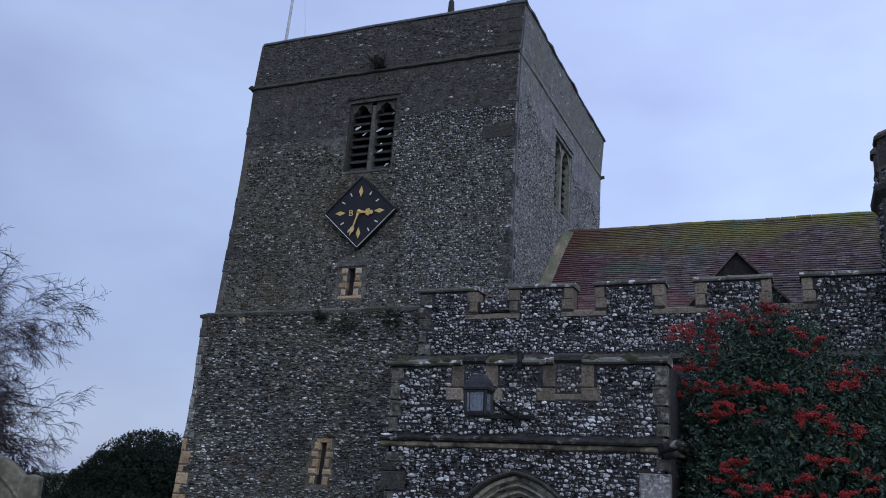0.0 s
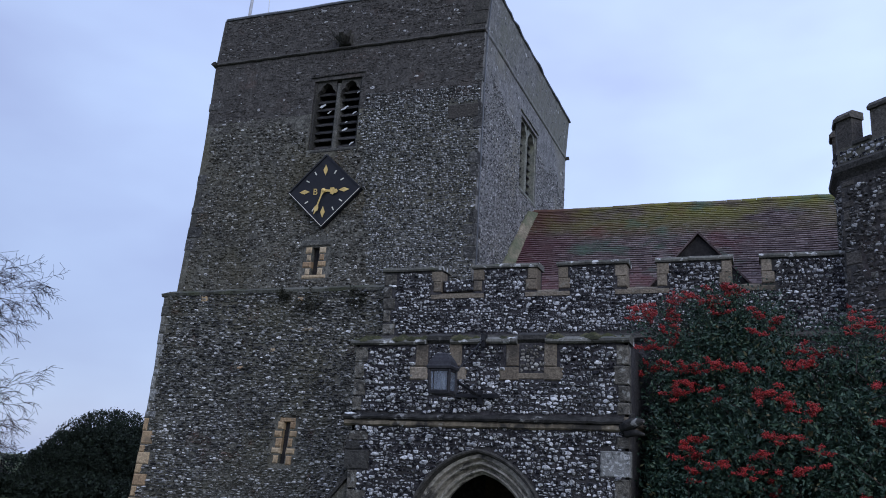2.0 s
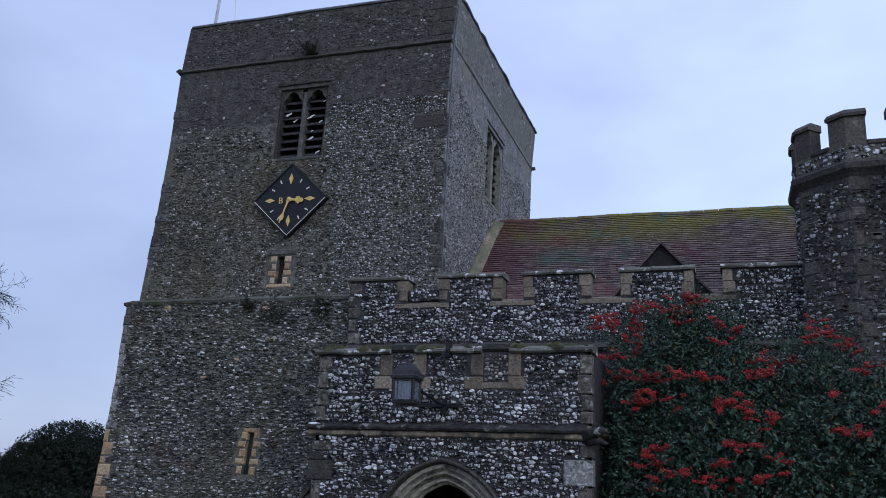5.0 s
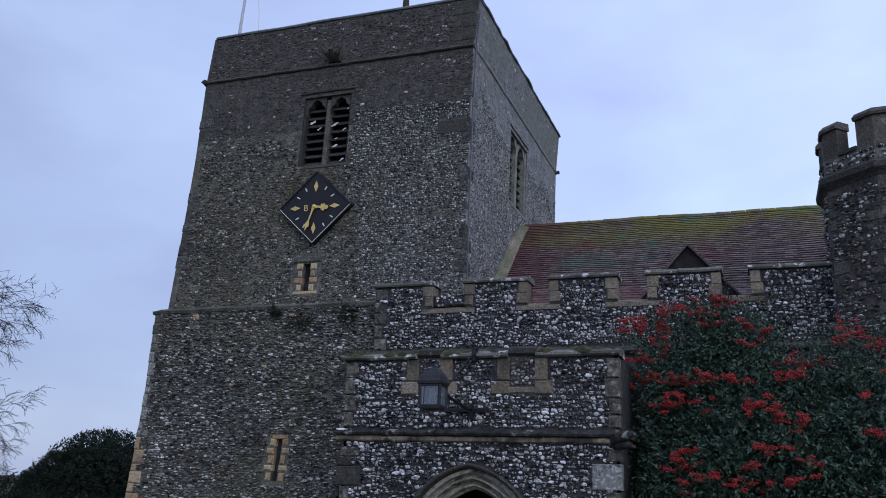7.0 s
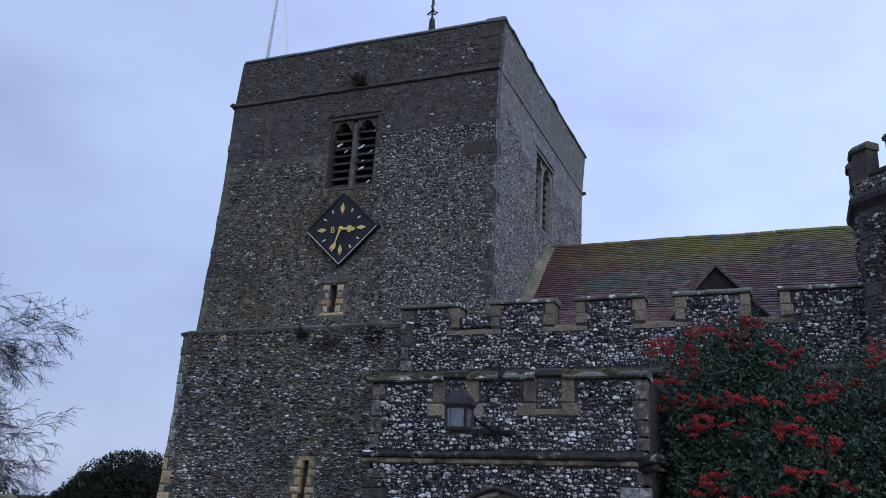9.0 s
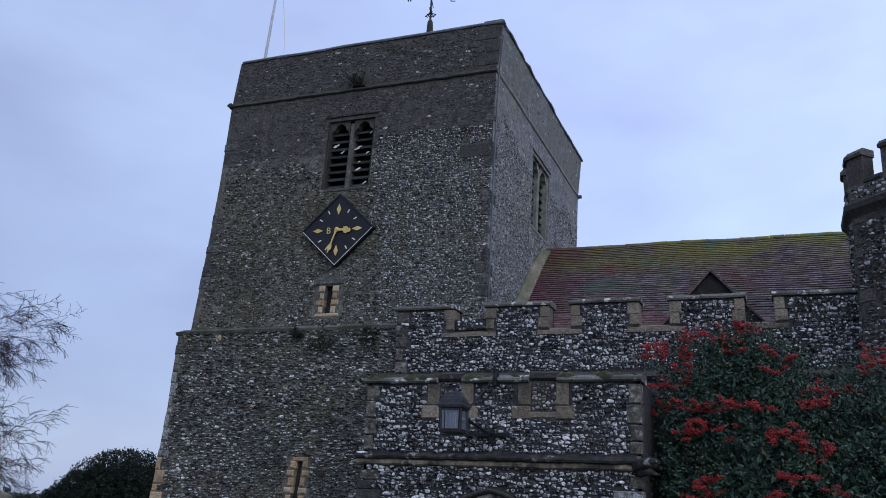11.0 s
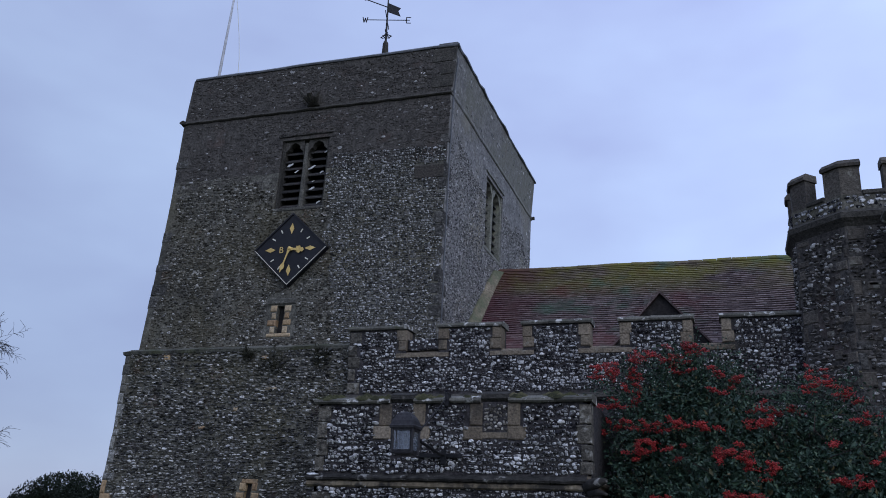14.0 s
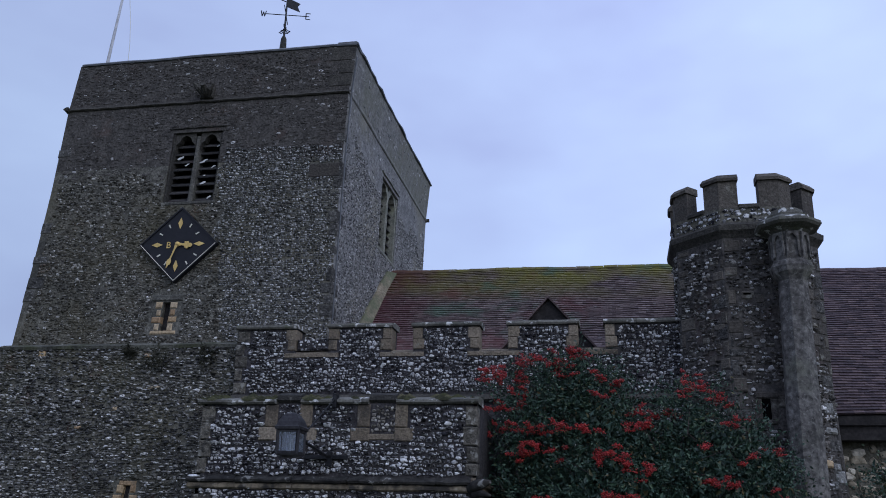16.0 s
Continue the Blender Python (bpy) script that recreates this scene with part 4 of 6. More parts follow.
part("boss", lathe([(0.05, 0), (0.05, 0.05), (0.02, 0.07)], 0, 0, 10), M_GOLD, clock).matrix_basis = Matrix.Translation((CX, CY - 0.005, CZ)) @ Euler((radians(90), 0, 0)).to_matrix().to_4x4()
for letter, lx in (("B", CX - 0.27), ("R", CX + 0.13)):
    tc = bpy.data.curves.new("letter", "FONT")
    tc.body, tc.size, tc.extrude = letter, 0.20, 0.004
    tmp = bpy.data.objects.new("letter", tc)
    scene.collection.objects.link(tmp)
    dg = bpy.context.evaluated_depsgraph_get()
    tm = bpy.data.meshes.new_from_object(tmp.evaluated_get(dg))
    bpy.data.objects.remove(tmp)
    tm.transform(Matrix.Translation((lx, CY - 0.008, CZ - 0.075)) @ Euler((radians(90), 0, 0)).to_matrix().to_4x4())
    tm.materials.clear()
    part("letter", tm, M_GOLD, clock, "gilt letter")

# ---- flagpole and weather vane on the tower ----
pole = thing("flagpole", "white painted flagpole with rope on tower roof", "flagpole", (-5.56, 4.2, 11.85))
part("pole", tube([(-5.58, 4.2, 11.85), (-5.55, 4.2, 12.85), (-5.38, 4.2, 15.36)], [0.042, 0.040, 0.026], 8), M_POLE, pole, smooth=True)
part("finial", lathe([(0.035, 15.34), (0.075, 15.37), (0.08, 15.41), (0.03, 15.44)], -5.38, 4.2, 10), M_IRON, pole)
part("rope", tube([(-5.36, 4.2, 15.30), (-5.24, 4.2, 14.7), (-5.12, 4.2, 14.0), (-5.03, 4.2, 13.3), (-4.98, 4.2, 12.3)], 0.007, 4), M_CREAM, pole)

vane = thing("weather_vane", "black iron weather vane with swallow-tailed banner", "weather vane", (-1.26, 4.63, 11.85))
VX, VY = -1.26, 4.63
part("pedestal", lathe([(0.10, 11.85), (0.095, 12.9), (0.066, 13.40), (0.04, 13.46)], VX, VY, 8), M_DARKSTONE, vane, "tapered stone pedestal")
part("spindle", tube([(VX, VY, 13.4), (VX, VY, 14.75)], [0.028, 0.016], 6), M_IRON, vane)
for s in (-1, 1):
    for q in (-1, 1):
        pts = []
        for i in range(9):
            t = math.pi * 1.5 * i / 8
            pts.append((VX + s * (0.07 + 0.075 * math.sin(t)) * (1 if q > 0 else 0.4), VY + (0 if q > 0 else s * 0.08 * math.sin(t)), 13.50 + 0.26 * i / 8 + 0.05 * math.cos(t)))
        part("scroll", tube(pts, 0.012, 5), M_IRON, vane)
W_END, E_END = Vector((-1.73, 4.50, 14.06)), Vector((-0.80, 4.76, 14.06))
part("cardinal_arm", tube([W_END, E_END], 0.011, 5), M_IRON, vane)
dirv = (E_END - W_END).normalized()
part("cardinal_arm", tube([Vector((VX, VY, 14.06)) - 0.42 * dirv.cross(Vector((0, 0, 1))), Vector((VX, VY, 14.06)) + 0.42 * dirv.cross(Vector((0, 0, 1)))], 0.011, 5), M_IRON, vane)
for letter, at, strokes in (
        ("W", W_END, [((-0.11, 0.075), (-0.08, -0.075)), ((-0.08, -0.075), (-0.05, 0.05)), ((-0.05, 0.05), (-0.02, -0.075)), ((-0.02, -0.075), (0.01, 0.075))]),
        ("E", E_END, [((0.0, -0.08), (0.0, 0.08)), ((0.0, 0.08), (0.11, 0.08)), ((0.0, 0.0), (0.08, 0.0)), ((0.0, -0.08), (0.11, -0.08))])):
    part("letter", join(*[tube([at + dirv * a[0] + Vector((0, 0, a[1])), at + dirv * b[0] + Vector((0, 0, b[1]))], 0.013, 4) for a, b in strokes]), M_IRON, vane)
fl = Vector((0.66, 0.75, 0))
c0 = Vector((VX, VY, 14.42))
part("banner", ([tuple(c0 + fl * a + Vector((0, 0, b)) + o) for o in (Vector((0.006, -0.006, 0)), Vector((-0.006, 0.006, 0))) for a, b in ((0.02, 0.12), (0.36, 0.10), (0.29, -0.01), (0.36, -0.13), (0.02, -0.13))],
                [(0, 1, 2, 3, 4), (9, 8, 7, 6, 5)] + [(i, 5 + i, 5 + (i + 1) % 5, (i + 1) % 5) for i in range(5)]), M_IRON, vane, "black swallow-tailed banner")
part("arrow_shaft", tube([c0, c0 - fl * 0.62], [0.013, 0.013], 5), M_IRON, vane)
part("arrow_head", tube([c0 - fl * 0.56, c0 - fl * 0.60, c0 - fl * 0.66, c0 - fl * 0.74], [0.004, 0.032, 0.028, 0.002], 6), M_IRON, vane)

# ---- aisle wall with battlements ----
aisle = thing("aisle_wall", "battlemented knapped flint aisle wall with stone dressings", "wall", (3.2, 3.1, 0), kind="structure")
MERLONS = [(-0.88, 0.30), (0.96, 2.17), (2.60, 3.82), (4.37, 5.61), (6.11, 7.42)]
CRENELS = [(a[1], b[0]) for a, b in zip(MERLONS, MERLONS[1:])]
aisle_wall = part("masonry", wall_slab(aisle_face, -0.88, 7.42, 0, 5.86, 0.42, [(a, b, 5.40, 6.2) for a, b in CRENELS], 0.9), M_MORTAR_DARK, aisle)
a_rects = []
cp = [(5.865, -0.46), (5.865, 0.055), (5.895, 0.07), (5.935, 0.05), (5.975, -0.10), (5.975, -0.46)]
for a, b in MERLONS:
    m = (a + b) / 2 + rng.uniform(-0.2, 0.2)
    for p, q in ((a - 0.04, m), (m + 0.006, b + 0.04)):
        part("coping_stone", sweep_u(aisle_face, cp, p, min(q, 7.36), 0.006, 0.3, rng), M_COPING, aisle)
for i, (a, b) in enumerate(CRENELS):
    part("crenel_sill", sweep_u(aisle_face, [(5.31, -0.42), (5.31, 0.02), (5.38, 0.03), (5.46, -0.15), (5.46, -0.42)], a - 0.2, b + 0.2, 0.005, 0.3, rng), M_STONE, aisle)
    a_rects.append((a - 0.2, b + 0.2, 5.30, 5.5))
    for s in (-1, 1):
        zz = 5.44
        for k, h in enumerate((0.20, 0.215)):
            w = (0.16, 0.2)[(k + i) % 2]
            p, q = (a - w, a + 0.012) if s < 0 else (b - 0.012, b + w)
            part("jamb_stone", quad_box(aisle_face, p, q, zz, zz + h - 0.006, -0.30, 0.025, 0.015, 0.005, rng), M_STONE, aisle)
            zz += h
        a_rects.append((a - 0.2, a, 5.4, 5.87) if s < 0 else (b, b + 0.2, 5.4, 5.87))
part("crenel_filling", quad_box(aisle_face, 0.32, 0.94, 5.44, 5.66, -0.35, -0.02, 0.03, 0.01, rng), M_MORTAR_DARK, aisle)
z = 4.62
for k in range(5):
    ln = (0.30, 0.18, 0.28, 0.2, 0.3)[k]
    part("quoin", quad_box(aisle_face, -0.90, -0.88 + ln * 0.85, z, z + 0.235, -0.2, 0.022, 0.026, 0.014, rng), M_ANGLE, aisle)
    a_rects.append((-1, -0.88 + ln, z, z + 0.24))
    z += 0.245
part("string_course", sweep_u(aisle_face, [(4.45, -0.05), (4.47, 0.05), (4.51, 0.10), (4.55, 0.09), (4.61, 0.0), (4.61, -0.05)], -0.9, 7.42, 0.008, 0.35, rng), M_DARKSTONE, aisle)
ar = lay_stones(-0.85, 7.4, 4.64, 5.86, 0.086, 0.061, 31, lambda x, z: in_rects(a_rects)(x, z) or any(a < x < b and z > 5.42 for a, b in CRENELS), 0.72, 1.0, 0.45)
aisle_near = [st for st in ar if 1.4 < st[0] < 4.4 and 4.64 < st[1] < 5.30][:300]
taken = set(id(st) for st in aisle_near)
part("flintwork", stone_mesh(aisle_face, [st for st in ar if id(st) not in taken], 0.038, 4, 0.5), (M_FLINT, M_CORTEX), aisle_wall, kind="stuff")
part("flintwork", stone_mesh(aisle_face, lay_stones(4.2, 7.4, 2.6, 4.42, 0.082, 0.063, 32, None, 0.5), 0.032, 5, 0.45), (M_FLINT, M_CORTEX), aisle_wall, kind="stuff")
part("flintwork", stone_mesh(lambda x, z, d: aisle_face(x, z, d - 0.03), lay_stones(0.36, 0.90, 5.46, 5.66, 0.085, 0.07, 33, None, 0.5), 0.03), M_FLINT, aisle_wall, kind="stuff")

# ---- nave roof ----
RY, RZ, EY, EZ = 8.12, 8.56, 3.35, 4.36


def tile_roof(name, label, x0, x1, ey, ez, ry, rz, gauge, width, tile_mat, single=None, singles=0, sag=0.0, seed=1, ridge_mat=None, fall=0.0):
    roof = thing(name, label, "roof", ((x0 + x1) / 2, ey, ez))
    slope = Vector((0, ry - ey, rz - ez))
    ln = slope.length
    up = slope / ln
    nrm = Vector((0, -up.z, up.y))
    dip = lambda x: -sag * math.sin(math.pi * (x - x0) / (x1 - x0)) + fall * (x - x0)

    def at(x, s, d):
        w = 0.012 * math.sin(x * 1.9 + s * 1.1) + 0.010 * math.sin(x * 0.7 - s * 2.3)
        return (x, ey + up.y * s + nrm.y * (d + w), ez + up.z * s + nrm.z * (d + w) + dip(x) * s / ln)

    nx = 24
    front = [[at(x0 + (x1 - x0) * i / nx, s, -0.03) for i in range(nx + 1)] for s in (0, ln * 0.5, ln)]
    under = [[(p[0], p[1], p[2] - 0.12) for p in row] for row in (front[2], front[0])]
    back = [[(p[0], 2 * ry - p[1], p[2]) for p in row] for row in (front[1], front[0])]
    deck = part("roof_deck", sheet([under[1]] + front + back), M_BOARD_AND_SHADE, roof)
    r = random.Random(seed)
    vv, ff, made = [], [], 0
    tile_me = mesh_of("tile", quad_box(lambda u, v, d: (u, v, d), -width * 0.497, width * 0.497, -gauge * 0.28, gauge * 1.12, -0.012, 0.016, 0.004))
    rows = int(ln / gauge)
    for j in range(rows):
        s = gauge * (j + 0.28)
        x = x0 + (width / 2 if j % 2 else 0) + r.uniform(0, 0.02)
        while x < x1 - width * 0.4:
            lift = r.uniform(0.0, 0.009)
            dx, ds = r.uniform(-0.004, 0.004), r.uniform(-0.006, 0.006)
            if single and made < singles and s > ln * 0.36:
                p = Vector(at(x + dx, s + ds, 0.008 + lift))
                rot = Matrix((Vector((1, 0, 0)), up, nrm)).transposed()
                tilt = Matrix.Rotation(radians(-8.0), 3, "X") @ Matrix.Rotation(r.uniform(-0.02, 0.02), 3, "Z")
                t = part("tile", tile_me, single, roof)
                t.matrix_basis = Matrix.Translation(p) @ (rot @ tilt).to_4x4()
                made += 1
            else:
                n = len(vv)
                hw = width * 0.497
                for a, b, d in ((-hw, -gauge * 0.28, 0.034), (hw, -gauge * 0.28, 0.034), (hw, gauge * 1.1, 0.004), (-hw, gauge * 1.1, 0.004),
                                (-hw, -gauge * 0.24, -0.004), (hw, -gauge * 0.24, -0.004)):
                    vv.append(at(x + a + dx, s + b + ds, d + lift + 0.006))
                ff += [(n, n + 1, n + 2, n + 3), (n + 4, n + 5, n + 1, n), (n + 4, n, n + 3), (n + 1, n + 5, n + 2)]
            x += width
    part("tiles", (vv, ff), tile_mat, roof, kind="stuff")
    x = x0
    while x < x1:
        e = min(x + 0.33, x1)
        rows_ = []
        for t in (0, 1):
            xx = x + 0.004 if t == 0 else e - 0.004
            c = Vector(at(xx, ln, 0))
            lift = r.uniform(-0.008, 0.008)
            rows_.append([(xx, c.y + 0.13 * math.sin(a), c.z + lift - 0.09 + 0.13 * math.cos(a)) for a in np.linspace(-1.25, 1.25, 7)])
        part("ridge_tile", sheet(rows_), ridge_mat or tile_mat, roof)
        x = e
    return roof


nave = tile_roof("nave_roof", "steep nave roof of mossy red-brown clay tiles", 0.80, 9.0, EY, EZ, RY, RZ, 0.100, 0.160, M_TILE, M_TILE_OBJ, 300, 0.02, 4, M_TILE_OBJ, -0.006)
# raking fillet against the tower
fv = []
for y in np.linspace(5.0, 7.95, 12):
    zc = EZ + (y - EY) * (RZ - EZ) / (RY - EY)
    x = lerp_rows(UP_RIGHT, zc)
    j = 0.02 * math.sin(y * 7)
    fv.append([(x - 0.03, y - 0.30, zc + 0.02 + j), (x + 0.05, y - 0.27, zc + 0.05 + j), (x + 0.20, y - 0.02, zc + 0.05), (x + 0.22, y + 0.02, zc - 0.02)])
part("raking_fillet", sheet(fv), M_FILLET, nave, "ochre and green mortar fillet against tower")
# gablet on the nave roof
gablet = thing("roof_gablet", "small triangular dark timber gablet on tiled roof", "gablet", (4.95, 5.0, 5.8))
GX, GY, GZ, GB, GH = 4.95, 5.0, 6.93, 5.83, 0.98
part("gable_front", ([(GX, GY, GZ - 0.05), (GX - GH, GY, GB), (GX + GH, GY, GB), (GX, GY + 0.06, GZ - 0.05), (GX - GH, GY + 0.06, GB), (GX + GH, GY + 0.06, GB)],
                     [(0, 1, 2), (5, 4, 3), (0, 3, 4, 1), (1, 4, 5, 2), (2, 5, 3, 0)]), M_BOARD_AND_SHADE, gablet, "dark boarded gable")
ky = lambda z: EY + (z - EZ) * (RY - EY) / (RZ - EZ)
for s in (-1, 1):
    hip = [(GX, GY - 0.10, GZ + 0.02), (GX + s * GH * 1.06, GY - 0.10, GB - 0.04), (GX + s * GH * 1.06, ky(GB - 0.04) + 0.05, GB - 0.04), (GX, ky(GZ), GZ + 0.02)]
    part("gablet_slope", (hip + [(a, b, c - 0.05) for a, b, c in hip], [(0, 1, 2, 3), (7, 6, 5, 4)] + [(i, 4 + i, 4 + (i + 1) % 4, (i + 1) % 4) for i in range(4)]), M_TILE_OBJ, gablet, "tiled slope")

# ---- chancel roof and wall beyond the turret ----
tile_roof("chancel_roof", "steep roof of purple-brown clay tiles", 8.9, 22.0, 3.15, 4.26, 8.0, 8.27, 0.100, 0.165, M_TILE_PLAIN, None, 0, 0.03, 6)
chancel = thing("chancel_wall", "pale rubble flint wall under tiled eaves", "wall", (15, 3.7, 0), kind="structure")
chancel_face = lambda x, z, d: (x, 3.55 - d, z)
cw = part("masonry", wall_slab(chancel_face, 9.2, 22.0, 0, 4.3, 0.4), M_MORTAR, chancel)
M_RUBBLE = surface("tan_rubble_stone", [(0, (0.24, 0.20, 0.14)), (0.5, (0.40, 0.35, 0.26)), (1, (0.58, 0.53, 0.43))], "island", 14, 0.4, (SOOT, LICHEN), 0.6, 25, 0.95)
# dark box filling the gap under the eaves, in place of its shadow
part("eaves_soffit", box(9.2, 22.0, 3.22, 3.54, 3.86, 4.12, 0.01), M_BOARD_AND_SHADE, chancel, "dark box standing in for shade under the eaves")
part("flintwork", stone_mesh(chancel_face, lay_stones(9.3, 13.5, 1.5, 3.85, 0.26, 0.17, 41, None, 0.3), 0.05), M_RUBBLE, cw, kind="stuff")
part("eaves_board", box(9.2, 22.0, 3.16, 3.20, 4.10, 4.24), M_BOARD_AND_SHADE, chancel)
# hidden far walls that close the church
rest = thing("church_body", "plain flint walls closing the far side of the church", "wall", (10, 12, 0), kind="structure")
part("north_wall", box(0.9, 22.0, 12.7, 13.1, 0, 4.5), M_MORTAR, rest)
part("east_gable", ([(22, 3.5, 0), (22, 12.9, 0), (22, 12.9, 4.2), (22, 8.1, 8.2), (22, 3.5, 4.2)] + [(21.6, 3.5, 0), (21.6, 12.9, 0), (21.6, 12.9, 4.2), (21.6, 8.1, 8.2), (21.6, 3.5, 4.2)],
                    [(0, 1, 2, 3, 4), (9, 8, 7, 6, 5)] + [(i, 5 + i, 5 + (i + 1) % 5, (i + 1) % 5) for i in range(5)]), M_MORTAR, rest)

# ---- stair turret ----
M_TURRET = surface("brown_grey_turret_flint", [(0.0, (0.026, 0.024, 0.022)), (0.32, (0.08, 0.072, 0.063)), (0.60, (0.18, 0.165, 0.147)), (0.84, (0.36, 0.345, 0.32)), (1.0, (0.72, 0.70, 0.67))], "island", 20, 0.45, (((0.13, 0.105, 0.08), 1.2, 0.5, 0.64, 0.5), SPECK, PIT), 0.4, 40, 0.85)
TX, TY, AP = 8.58, 3.15, 1.18
turret = thing("stair_turret", "octagonal flint stair turret with battlements and dressed angles", "turret", (TX, TY, 0))
C8 = 1 / math.cos(math.pi / 8)
body = part("turret_body", lathe([((AP + 0.10) * C8, 0), ((AP + 0.05) * C8, 3.0), (AP * C8, 4.5), (AP * C8, 7.2)], TX, TY), M_MORTAR_BAND, turret, "flint rubble masonry")
part("string_course", lathe([(AP * C8, 7.06), ((AP + 0.04) * C8, 7.12), ((AP + 0.10) * C8, 7.18), ((AP + 0.11) * C8, 7.27), ((AP + 0.02) * C8, 7.34)], TX, TY), M_DARKSTONE, turret)
vv, ff = lathe([((AP + 0.02) * C8, 7.30), ((AP + 0.02) * C8, 7.60)], TX, TY)
vi, fi = lathe([((AP - 0.26) * C8, 7.30), ((AP - 0.26) * C8, 7.60)], TX, TY)
par = part("turret_parapet", (vv + vi, ff[:8] + [tuple(i + 16 for i in reversed(q)) for q in fi[:8]] + [(8 + i, 8 + (i + 1) % 8, 24 + (i + 1) % 8, 24 + i) for i in range(8)]), M_MORTAR, turret)
part("turret_roof", lathe([((AP - 0.25) * C8, 7.24), ((AP - 0.25) * C8, 7.30)], TX, TY), M_LEAD, turret)


def turret_face(k, ap):
    """Face k, turned 45 degrees each from due south: u runs east along it from its middle."""
    t = math.pi / 4 * k
    n, e = (math.sin(t), -math.cos(t)), (math.cos(t), math.sin(t))
    lean = lambda z: 0.10 - 0.05 * z / 3 if z < 3 else max(0.0, 0.05 * (4.5 - z) / 1.5)
    return lambda u, z, d: (TX + n[0] * (ap + lean(z) + d) + e[0] * u, TY + n[1] * (ap + lean(z) + d) + e[1] * u, z)


side = 2 * AP * math.tan(math.pi / 8)
rng = random.Random(8)
for k in (-2, -1, 0, 1, 2, 3, 4, 5):
    f = turret_face(k, AP)
    near = k in (-2, -1, 0, 1)
    rects = [(0.30 - 0.42, 0.30 + 0.1, 3.9, 4.6)] if k == 0 else []
    if near:
        z, i = 2.2, 0
        while z < 7.0:
            h = rng.uniform(0.16, 0.30)
            for s in (-1, 1):
                ln = (0.22 if (i + (s > 0)) % 2 else 0.11) * rng.uniform(0.7, 1.5)
                if rng.random() < 0.34:
                    continue
                a, b = (-side / 2 - 0.004, -side / 2 + ln) if s < 0 else (side / 2 - ln, side / 2 + 0.004)
                part("quoin", quad_box(f, a, b, z, min(z + h - 0.012, 7.04), -0.05, 0.016, 0.03, 0.022, rng), M_MERLON if rng.random() < 0.6 else M_QUOIN, turret)
                rects.append((a - 0.02, b + 0.02, z, z + h))
            z += h
            i += 1
        for _ in range(7):
            bu, bz, bw, bh = rng.uniform(-0.3, 0.2), rng.uniform(4.7, 6.8), rng.uniform(0.12, 0.26), rng.uniform(0.10, 0.22)
            part("rubble_block", quad_box(f, bu, bu + bw, bz, bz + bh, -0.05, 0.018, 0.03, 0.024, rng), M_MERLON if rng.random() < 0.6 else M_ANGLE, turret)
            rects.append((bu - 0.01, bu + bw + 0.01, bz - 0.01, bz + bh + 0.01))
        for _ in range(16 if k > 0 else 0):
            bu, bz, bw, bh = rng.uniform(-0.45, 0.25), rng.uniform(2.1, 4.3), rng.uniform(0.14, 0.28), rng.uniform(0.10, 0.24)
            part("rubble_block", quad_box(f, bu, bu + bw, bz, bz + bh, -0.05, rng.uniform(0.02, 0.05), 0.03, 0.024, rng), M_PALESTONE if rng.random() < 0.6 else M_TAN, turret)
            rects.append((bu - 0.01, bu + bw + 0.01, bz - 0.01, bz + bh + 0.01))
        if k == 0:
            part("slit_surround", join(quad_box(f, -0.15, -0.07, 4.02, 4.36, -0.2, 0.022, 0.02), quad_box(f, 0.06, 0.17, 4.02, 4.36, -0.2, 0.022, 0.02), quad_box(f, -0.17, 0.19, 4.36, 4.47, -0.2, 0.03, 0.02), quad_box(f, -0.13, 0.15, 3.95, 4.03, -0.2, 0.03, 0.02)), M_MERLON, turret, "stone surround of a narrow slit")
            # no hole here: a black panel on the wall gives the opening's darkness
            part("slit_void", quad_box(f, -0.07, 0.06, 4.03, 4.36, -0.02, 0.006, 0.001), M_SLIT_SHADE, turret, "black panel painted as the slit's shaded opening")
            rects.append((-0.17, 0.19, 3.95, 4.48))
        part("flintwork", stone_mesh(f, lay_stones(-side / 2 + 0.01, side / 2 - 0.06, 2.0, 7.0, 0.098, 0.066, 50 + k, in_rects(rects), 0.3, 0.96, 0.6, 0.25), 0.034, 6, 0.30), (M_TURRET, M_CORTEX), body, kind="stuff")
        part("flintwork", stone_mesh(turret_face(k, AP + 0.02), lay_stones(-side / 2 + 0.02, side / 2 - 0.02, 7.36, 7.58, 0.10, 0.075, 60 + k, None, 0.4), 0.022), M_FLINT, par, kind="stuff")
    fo = turret_face(k, AP + 0.02)
    so = 2 * (AP + 0.02) * math.tan(math.pi / 8)
    part("crenel_sill", quad_box(fo, -0.17, 0.17, 7.58, 7.66, -0.28, 0.03, 0.015, 0.004, rng), M_DARKSTONE, turret)
    # merlons wrap the angles: one half on this face, one on the next
    g = turret_face(k + 1, AP + 0.02)
    inner = (so / 2) * (AP - 0.24) / (AP + 0.02)
    prof = []
    for z in (7.56, 8.10):
        prof.append([f(0.175, z, -0.26), f(0.175, z, 0), f(so / 2, z, 0), g(-0.175, z, 0), g(-0.175, z, -0.26), f(inner, z, -0.26)])
    vv = prof[0] + prof[1]
    part("merlon", (vv, [tuple(range(5, -1, -1)), tuple(range(6, 12))] + [(i, (i + 1) % 6, 6 + (i + 1) % 6, 6 + i) for i in range(6)]), M_MERLON, turret)
    cap = []
    for z, o in ((8.09, 0.04), (8.14, 0.05), (8.22, -0.02)):
        cap.append([f(0.155, z, -0.28), f(0.155, z, o), f(so / 2 + o * 0.41, z, o), g(-0.155, z, o), g(-0.155, z, -0.28), f(inner, z, -0.28)])
